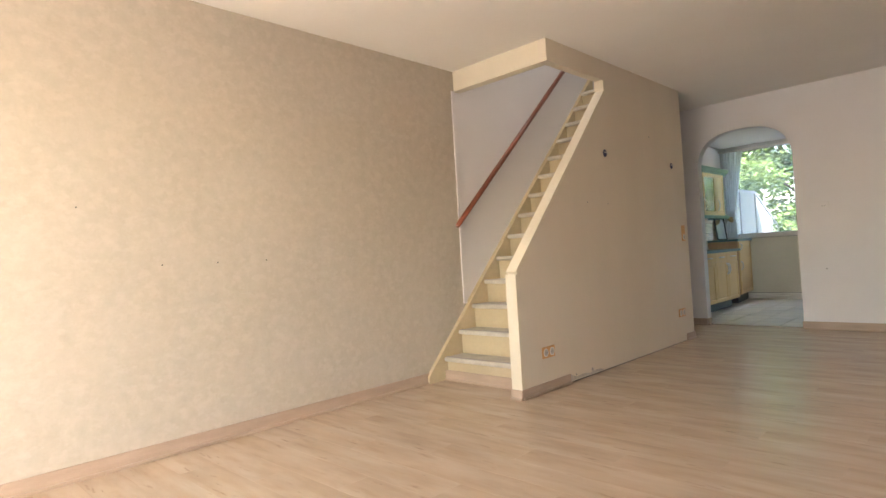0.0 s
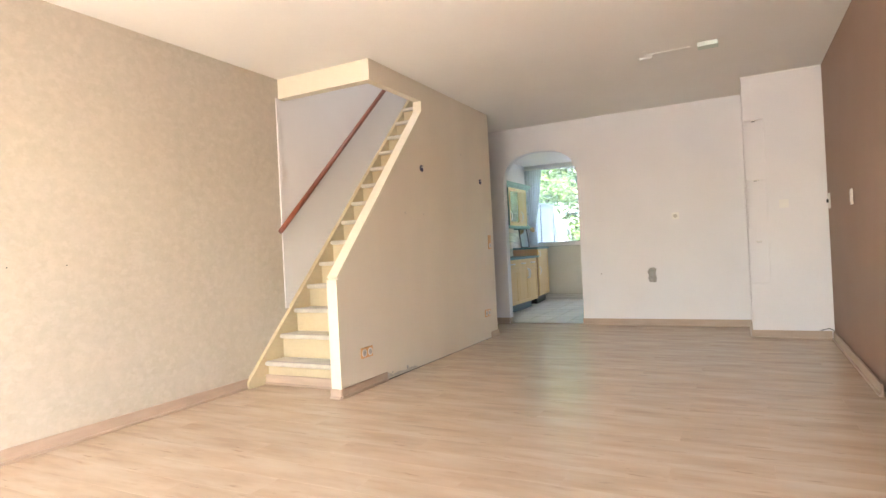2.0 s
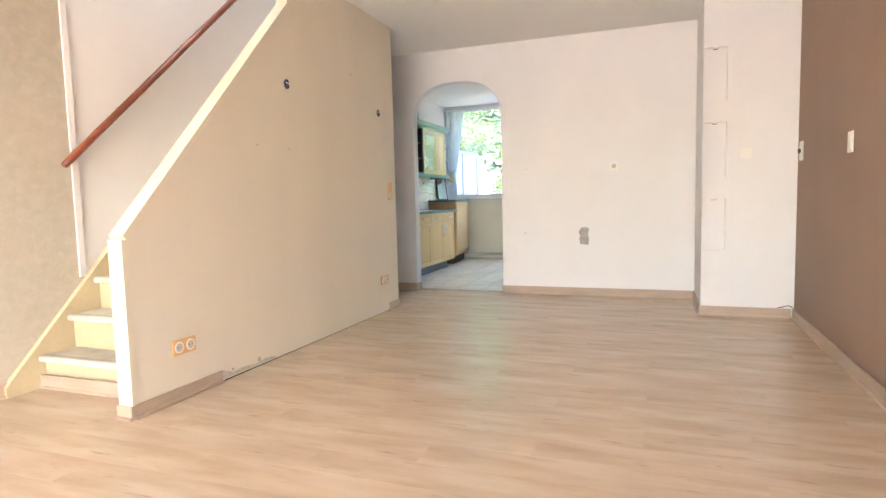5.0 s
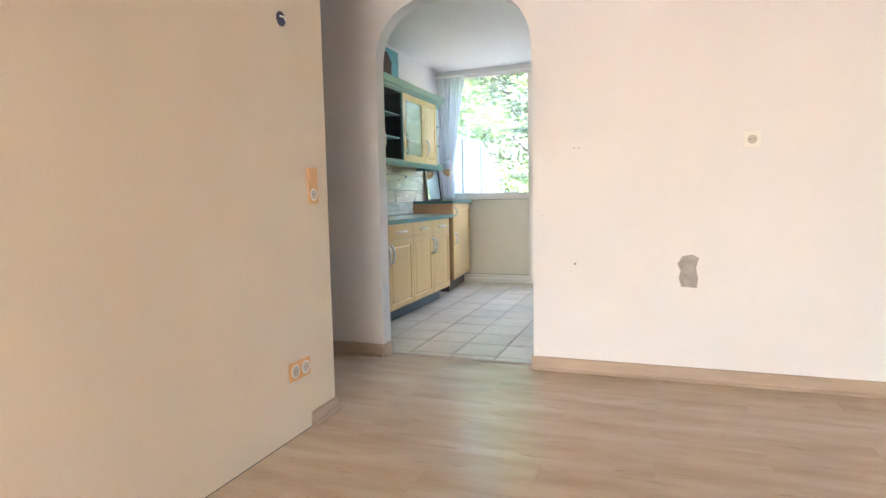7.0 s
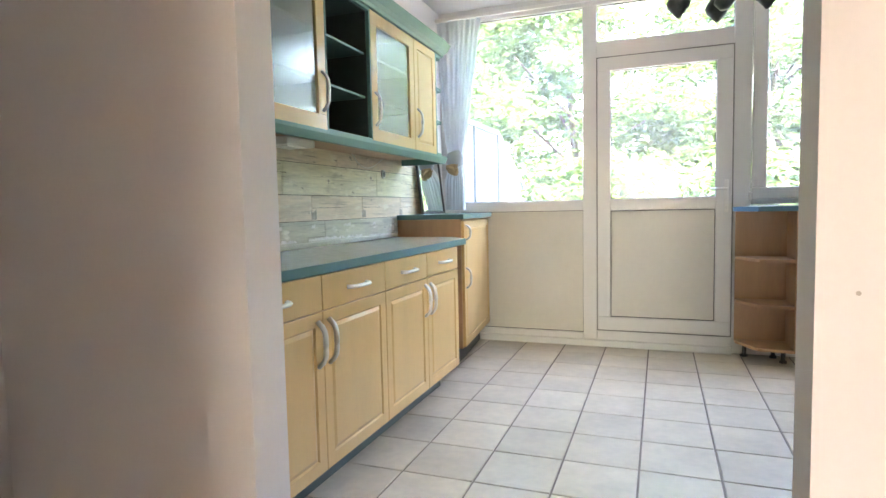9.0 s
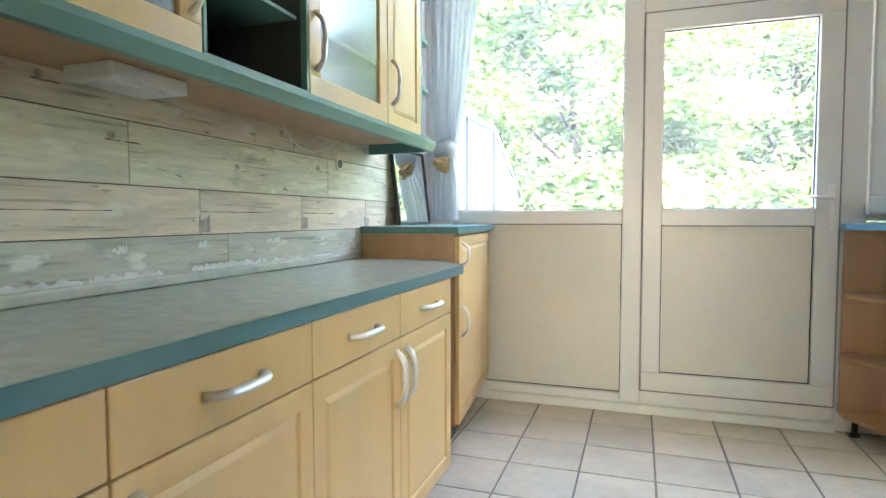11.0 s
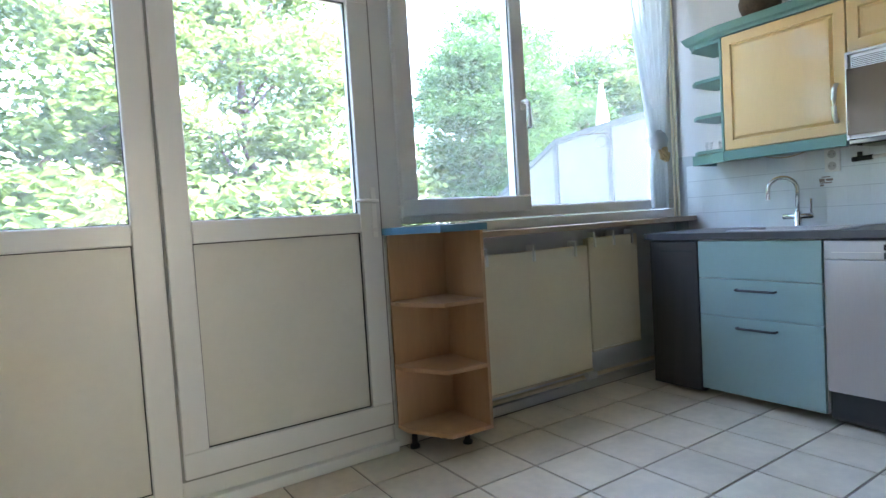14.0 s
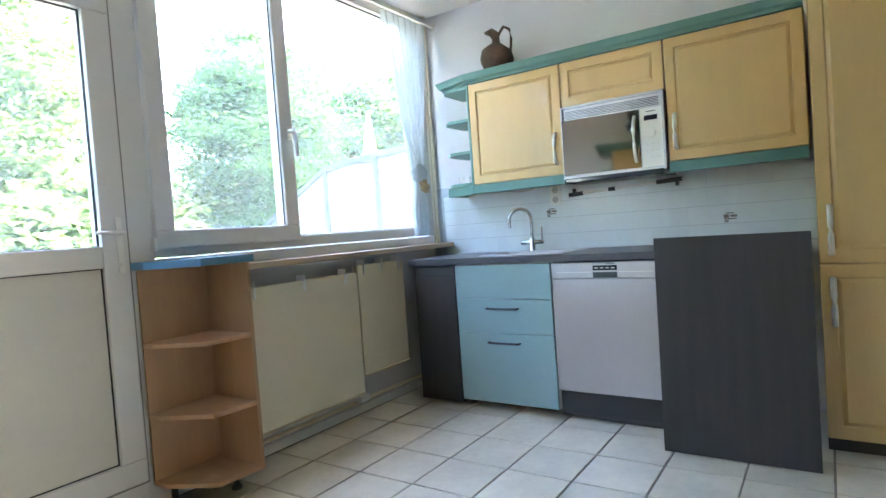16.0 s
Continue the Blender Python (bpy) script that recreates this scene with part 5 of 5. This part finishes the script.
# bare plaster edge where the skirting has been taken off
gp = thing("bare_wall_edge", (SX, -2.4, 0), "chipped bare plaster edge with a dark gap at the floor", "plaster edge")
part("dark_gap", prism(B(), [(-3.54, 0.0), (-1.22, 0.0), (-1.22, 0.003), (-2.2, 0.003), (-3.0, 0.005), (-3.54, 0.008)], "x", SX + 0.0004, SX + 0.0022), PEWTER, gp)
part("chipped_paint", prism(B(), [(-3.535, 0.015), (-3.0, 0.010), (-3.06, 0.03), (-3.16, 0.034), (-3.22, 0.024), (-3.34, 0.04), (-3.44, 0.033), (-3.535, 0.07)], "x", SX + 0.0003, SX + 0.0016), mat("raw_plaster_edge", (0.55, 0.50, 0.44), 0.9, var=0.15, scale=30), gp)
gp = thing("bare_wall_edge", (4.52, -5.5, 0), "dark gap along the floor where skirting is missing", "plaster edge")
part("dark_gap", one(4.5175, 4.5195, -8.9, -3.14, 0.0, 0.005), SKIRT, gp)
tvc = thing("loose_cable", (4.45, CY, 0.09), "short loose cable end above the skirting", "cable")
part("wire", sweep(B(), [(4.40, CY - 0.018, 0.092), (4.43, CY - 0.03, 0.10), (4.47, CY - 0.03, 0.115), (4.50, CY - 0.02, 0.10), (4.51, CY - 0.015, 0.088)], 0.004, 8), BLACKP, tvc)
bd_ = thing("ceiling_bead", (4.1, CY, H), "thin white bead where chimney breast meets ceiling", "trim")
part("bead", one(CX - 0.012, 4.52, CY - 0.012, CY - 0.0005, H - 0.014, H - 0.0005, 0.003), CEIL, bd_)
for x_, z_, r_ in ((2.10, 0.67, 0.008), (1.90, 0.96, 0.0035)):
    ml = thing("wall_mark", (x_, 0, z_), "small grey plug mark on the white wall", "mark", "marks on the white wall")
    part("plug", cyl(B(), (x_, -0.0018, z_), (x_, -0.0003, z_), r_, seg=10), PLASTER, ml)
thr = thing("threshold_strip", (1.32, 0.08, 0.0), "metal threshold strip between laminate and tiles", "threshold")
part("strip", one(AX0 + 0.015, AX1 - 0.015, 0.062, 0.098, 0.0015, 0.006, 0.002), SKIRT, thr)

# ---- garden ----
bm = B()
bmesh.ops.create_grid(bm, x_segments=2, y_segments=2, size=1500, matrix=Matrix.Translation((0, 0, -0.12)))
setting("ground", bm, GROUND, "paved garden ground", "ground")


def fence(name, x, rows, label):
    """Frosted panes in a painted frame; its top slopes down away from the house."""
    t = thing(name, (x, 5, -0.12), label, "fence")
    for (ya, za), (yb, zb) in zip(rows, rows[1:]):
        pn = part("pane", prism(B(), [(ya + 0.03, 0.1), (yb - 0.03, 0.1), (yb - 0.03, zb - 0.03), (ya + 0.03, za - 0.03)], "x", x - 0.006, x + 0.006), FROST, t, "frosted pane")
        part("top_rail", prism(B(), [(ya, za - 0.03), (yb, zb - 0.03), (yb, zb + 0.03), (ya, za + 0.03)], "x", x - 0.025, x + 0.025), FENCEFRAME, t)
        part("bottom_rail", one(x - 0.02, x + 0.02, ya, yb, 0.04, 0.1), FENCEFRAME, t)
    for y, z in rows:
        part("post", one(x - 0.03, x + 0.03, y - 0.03, y + 0.03, -0.12, z, 0.003), FENCEFRAME, t)


fence("garden_screen", -0.35, [(4.28, 2.03), (5.28, 2.04), (6.3, 2.05), (7.38, 1.57), (8.2, 1.2), (9.0, 0.84)], "frosted glass garden screen in a blue-grey frame")
fence("garden_screen", 5.6, [(4.30, 2.0), (5.1, 1.965), (5.87, 1.90), (6.58, 1.536), (7.32, 1.12), (8.05, 0.73)], "frosted glass garden screen in a blue-grey frame")
br = thing("iron_bracket", (5.58, 5.10, 1.9), "curled black iron bracket on the garden screen", "bracket")
part("arm", sweep(B(), [(5.56, 5.10, 1.62), (5.55, 5.04, 1.78), (5.55, 5.12, 1.88), (5.55, 5.47, 1.92)], 0.008, 6), BLACKP, br)
part("curl", sweep(B(), [(5.55, 5.18 + 0.07 * math.cos(a), 1.80 + 0.06 * math.sin(a)) for a in [i * 0.55 for i in range(11)]], 0.006, 6), BLACKP, br)

ps = thing("parasol", (8.2, 7.4, -0.12), "closed pale garden parasol", "parasol")
part("pole", cyl(B(), (8.2, 7.4, -0.12), (8.2, 7.4, 3.1), 0.025), PARASOL, ps)
part("folded_canopy", lathe(B(), (8.2, 7.4, 1.5), [(0.13, 0), (0.16, 0.15), (0.15, 0.5), (0.10, 1.1), (0.03, 1.6)], 14), PARASOL, ps, smooth=True)
part("finial", lathe(B(), (8.2, 7.4, 3.1), [(0.03, 0), (0.045, 0.03), (0.02, 0.08)], 10), BARK, ps)


def crown(bm, rng, centre, size, n_clumps, per, leaf):
    c0 = Vector(centre)
    for i in range(n_clumps):
        while True:
            d = Vector((rng.uniform(-1, 1), rng.uniform(-1, 1), rng.uniform(-1, 1)))
            if 0.35 < d.length < 1:
                break
        c = c0 + Vector((d.x * size[0], d.y * size[1], d.z * size[2]))
        r = rng.uniform(0.22, 0.5)
        for j in range(per):
            o = c + Vector((rng.gauss(0, r * 0.7), rng.gauss(0, r * 0.6), rng.gauss(0, r * 0.28)))
            q = Euler((rng.uniform(-0.7, 0.7), rng.uniform(-0.7, 0.7), rng.uniform(0, 6.28))).to_quaternion()
            s = leaf * rng.uniform(1.0, 2.0)
            vs = [bm.verts.new(o + q @ Vector(p)) for p in ((-s * 0.5, 0, 0), (0, -s * 0.36, s * 0.08), (s * 0.6, 0, 0), (0, s * 0.36, s * 0.08))]
            bm.faces.new(vs)
    return bm


def tree(seed, at, height, size, clumps, per, leaf, material, label):
    rng = random.Random(seed)
    x, y = at
    t = thing("tree", (x, y, -0.12), label, "tree", "trees behind the garden")
    bm = B()
    zc = height - size[2]
    sweep(bm, [(x, y, -0.12), (x + 0.1, y, zc * 0.5), (x - 0.05, y + 0.1, zc), (x, y, height - 0.4)], [0.12, 0.09, 0.06, 0.02], 10)
    for k in range(7):
        a, z = rng.uniform(0, 6.28), zc + rng.uniform(-0.6, 0.6) * size[2]
        e = (x + math.cos(a) * size[0] * 0.7, y + math.sin(a) * size[1] * 0.7, z + size[2] * 0.4)
        sweep(bm, [(x, y, z), ((x + e[0]) / 2, (y + e[1]) / 2, (z + e[2]) / 2 + 0.15), e], [0.035, 0.025, 0.01], 8)
    part("trunk", bm, BARK, t, smooth=True)
    part("crown", crown(B(), rng, (x, y, zc), size, clumps, per, leaf), material, t, "loose crown of green leaves")


tree(1, (-3.4, 10.5), 6.6, (2.6, 1.8, 3.0), 230, 190, 0.072, LEAF, "leafy maple with pale sunlit leaves")
tree(2, (0.2, 9.2), 6.0, (2.3, 1.5, 3.0), 230, 190, 0.068, LEAF, "leafy maple with pale sunlit leaves")
tree(3, (3.6, 11.0), 6.2, (2.2, 1.8, 3.0), 200, 190, 0.072, LEAF, "leafy tree in full sun")
tree(4, (7.7, 9.5), 4.5, (1.25, 1.1, 2.0), 190, 170, 0.055, LEAF_DARK, "dense darker green small tree")
tree(5, (10.9, 10.3), 4.9, (1.9, 1.5, 2.4), 190, 170, 0.062, LEAF_DARK, "leafy tree in full sun")
tree(8, (10.2, 12.4), 6.4, (2.2, 1.8, 3.0), 200, 170, 0.075, LEAF_DARK, "leafy tree in full sun")
tree(6, (13.0, 9.5), 5.8, (2.4, 2.0, 2.8), 190, 160, 0.075, LEAF, "leafy tree in full sun")
tree(7, (-7.0, 10.0), 6.2, (2.4, 2.0, 3.0), 170, 160, 0.078, LEAF, "leafy tree in full sun")


def shrub(seed, at, size, clumps, per, leaf, material):
    rng = random.Random(seed)
    t = thing("shrub", (at[0], at[1], -0.12), "leafy green garden shrub", "shrub", "shrubs in the garden")
    bm = B()
    for k in range(5):
        a = k * 1.3
        sweep(bm, [(at[0], at[1], -0.12), (at[0] + math.cos(a) * size[0] * 0.6, at[1] + math.sin(a) * size[1] * 0.6, size[2] * 1.3)], [0.03, 0.01], 6)
    part("stems", bm, BARK, t)
    part("foliage", crown(B(), rng, (at[0], at[1], size[2] * 0.9), size, clumps, per, leaf), material, t)


for i, (x, y, sx, sz) in enumerate(((-1.6, 8.0, 1.5, 1.0), (0.9, 7.8, 1.3, 0.95), (3.1, 7.8, 1.2, 0.9), (6.2, 10.0, 1.5, 1.2), (9.5, 8.0, 1.6, 1.1), (-4.5, 8.0, 1.6, 1.2), (1.4, 10.6, 1.6, 1.5), (4.9, 9.8, 1.5, 1.3), (2.9, 12.6, 2.2, 1.9), (-1.5, 12.5, 2.2, 1.9))):
    shrub(20 + i, (x, y), (sx, 0.7, sz), 70, 55, 0.10, LEAF)

# ---- floors and other pieces ----
fl = setting("floor_living", one(-0.3, 4.8, YF - 0.3, 0.08, -0.12, -0.004), mat("plank_joint", (0.38, 0.28, 0.19), 0.7, bump=0.0), "light oak laminate floor", "floor")
rng = random.Random(5)
PW, PL = 0.193, 1.285


def piece_mesh(name, sx, sy, sz, bev, material):
    bm = B()
    # top face pulled in a little for the worn edge
    a = [(-sx / 2, -sy / 2), (sx / 2, -sy / 2), (sx / 2, sy / 2), (-sx / 2, sy / 2)]
    lo = [bm.verts.new((x, y, -sz)) for x, y in a]
    mid = [bm.verts.new((x, y, -bev)) for x, y in a]
    hi = [bm.verts.new((x - math.copysign(bev, x), y - math.copysign(bev, y), 0)) for x, y in a]
    for r0, r1 in ((lo, mid), (mid, hi)):
        for k in range(4):
            bm.faces.new((r0[k], r0[(k + 1) % 4], r1[(k + 1) % 4], r1[k]))
    bm.faces.new(hi)
    bm.faces.new(lo[::-1])
    bmesh.ops.recalc_face_normals(bm, faces=bm.faces)
    me = bpy.data.meshes.new(name)
    bm.to_mesh(me)
    bm.free()
    me.materials.append(material)
    return me


def piece(name, me, parent, m):
    ob = new(name, me)
    ob.parent = parent
    ob.matrix_parent_inverse = world_of(parent).inverted()
    ob.matrix_basis = m
    return ob


plank_cache = {}


def plank(w, l, x, y):
    key = (round(w, 3), round(l, 3))
    if key not in plank_cache:
        plank_cache[key] = piece_mesh("plank", l - 0.0005, w - 0.0005, 0.004, 0.0003, LAMINATE)
    piece("plank", plank_cache[key], fl, pose(x + l / 2, y + w / 2, 0))


row = 0
y = 0.078 - PW
while y > YF:
    off = (row * 0.43) % PL
    xs = [0.0]
    c = PL - off if off else PL
    while c < 4.52 - 0.05:
        xs.append(c)
        c += PL
    xs.append(4.52)
    for a, b in zip(xs, xs[1:]):
        plank(PW, b - a, a, y)
    y -= PW
    row += 1

fk = setting("floor_kitchen", one(-0.1, KR, 0.08, YB + 0.2, -0.12, -0.006), GROUT, "beige glazed floor tiles with dark joints", "floor")
TS, GAP = 0.311, 0.009
tile_cache = {}
yy = 3.3125 - 11 * TS
while yy < YB - 0.02:
    y1 = min(yy + TS - GAP, YB - 0.03)
    y0 = max(yy, 0.10)
    xx = 0.9345 - 3 * TS
    cells = [(-0.098, xx - GAP)]
    while xx < KR - 0.03:
        cells.append((xx, min(xx + TS - GAP, KR - 0.002)))
        xx += TS
    for a, b in cells:
        if b - a > 0.03 and y1 - y0 > 0.03:
            key = (round(b - a, 3), round(y1 - y0, 3))
            if key not in tile_cache:
                tile_cache[key] = piece_mesh("floor_tile", key[0], key[1], 0.006, 0.002, TILE)
            piece("tile", tile_cache[key], fk, pose((a + b) / 2, (y0 + y1) / 2, rng.uniform(-0.0006, 0.0), rng.uniform(-0.1, 0.1), rng.uniform(-0.1, 0.1)))
    yy += TS

# wall tiles over the sink worktop
wt = setting("wall_tiles", one(KR - 0.004, KR, 1.15, 3.6, 0.92, 1.42), PALEGROUT, "white glazed wall tiles behind the sink", "wall tiles")
WT = 0.107
me = piece_mesh("wall_tile", WT - 0.003, WT - 0.0002, 0.004, 0.0002, WALLTILE)
for r in range(4):
    for c in range(23):
        u_ = 1.15 + WT / 2 + c * WT
        if u_ + WT / 2 < 3.61:
            piece("tile", me, wt, Matrix.Translation((KR - 0.0062, u_ + (r % 2) * 0.0, 0.925 + WT / 2 + r * WT)) @ Matrix.Rotation(radians(-90), 4, "Y"))

# boards of the splashback
zb = [0.925, 1.045, 1.18, 1.345, 1.45]
for r in range(4):
    cuts = [[0.19, 1.72, 2.6, 3.3], [0.19, 0.95, 1.60, 2.15, 2.7, 3.3], [0.19, 1.35, 2.35, 3.3], [0.19, 0.9, 2.1, 3.3]][r]
    for a, b in zip(cuts, cuts[1:]):
        w_, h_ = b - a - 0.002, zb[r + 1] - zb[r] - 0.003
        me = piece_mesh("board", h_, w_, 0.005, 0.0008, PLANKM[(2, 1, 0, 1)[r]])
        ob = piece("board", me, splash, Matrix.Translation((-0.087, (a + b) / 2, (zb[r] + zb[r + 1]) / 2)) @ Matrix.Rotation(radians(90), 4, "Y"))

# cracks, end stains and worn paint on the boards
CRACK = mat("dark_board_crack", (0.12, 0.095, 0.07), 0.8, var=0.3, scale=20, bump=0.0)
STAIN = mat("grey_brown_end_stain", (0.50, 0.43, 0.34), 0.6, var=0.35, scale=18, fine=90, bump=0.0)
WORN = mat("worn_white_board_paint", (0.74, 0.73, 0.68), 0.6, var=0.12, scale=16, fine=90, bump=0.05)
rng = random.Random(11)


def ragged(y0, y1, z0, z1, n, rough_top, rough_low):
    """Thin flake with an uneven outline, lying on the boards."""
    top = [(y0 + (y1 - y0) * i / n, z1 - rng.uniform(0, rough_top)) for i in range(n + 1)]
    low = [(y0 + (y1 - y0) * i / n, z0 + rng.uniform(0, rough_low)) for i in range(n + 1)]
    return prism(B(), low + top[::-1], "x", -0.0869, -0.0863)


for yc, ln in ((0.55, 0.30), (0.955, 0.34), (1.605, 0.28), (2.155, 0.25), (2.70, 0.2)):
    part("crack", ragged(yc, yc + ln, 1.112, 1.1155, 14, 0.002, 0.0012), CRACK, splash)
    part("end_stain", ragged(yc - 0.012, yc + 0.035, 1.05, 1.108, 5, 0.02, 0.004), STAIN, splash)
for yc, zc in ((0.75, 1.255), (1.28, 1.29), (1.75, 1.25), (2.25, 1.285), (1.1, 1.40), (2.0, 1.395), (0.45, 1.21), (2.9, 1.25)):
    ln = rng.uniform(0.05, 0.12)
    part("crack", ragged(yc, yc + ln, zc - 0.003, zc + 0.002, 8, 0.003, 0.003), CRACK, splash)
    kn = B()
    pts = [(yc + 0.02 + math.cos(a) * rng.uniform(0.010, 0.016), zc + 0.012 + math.sin(a) * rng.uniform(0.007, 0.012)) for a in [k * 0.6283 for k in range(10)]]
    part("knot", prism(kn, pts, "x", -0.0869, -0.0864), STAIN, splash)
for k in range(9):
    a = 0.22 + k * 0.335
    part("worn_edge", ragged(a, a + rng.uniform(0.2, 0.33), 0.937, 0.937 + rng.uniform(0.012, 0.03), 26, 0.016, 0.001), WORN, splash)
    b = a + rng.uniform(0, 0.2)
    part("worn_flake", ragged(b, b + rng.uniform(0.03, 0.09), 1.0, 1.03, 8, 0.02, 0.012), WORN, splash)
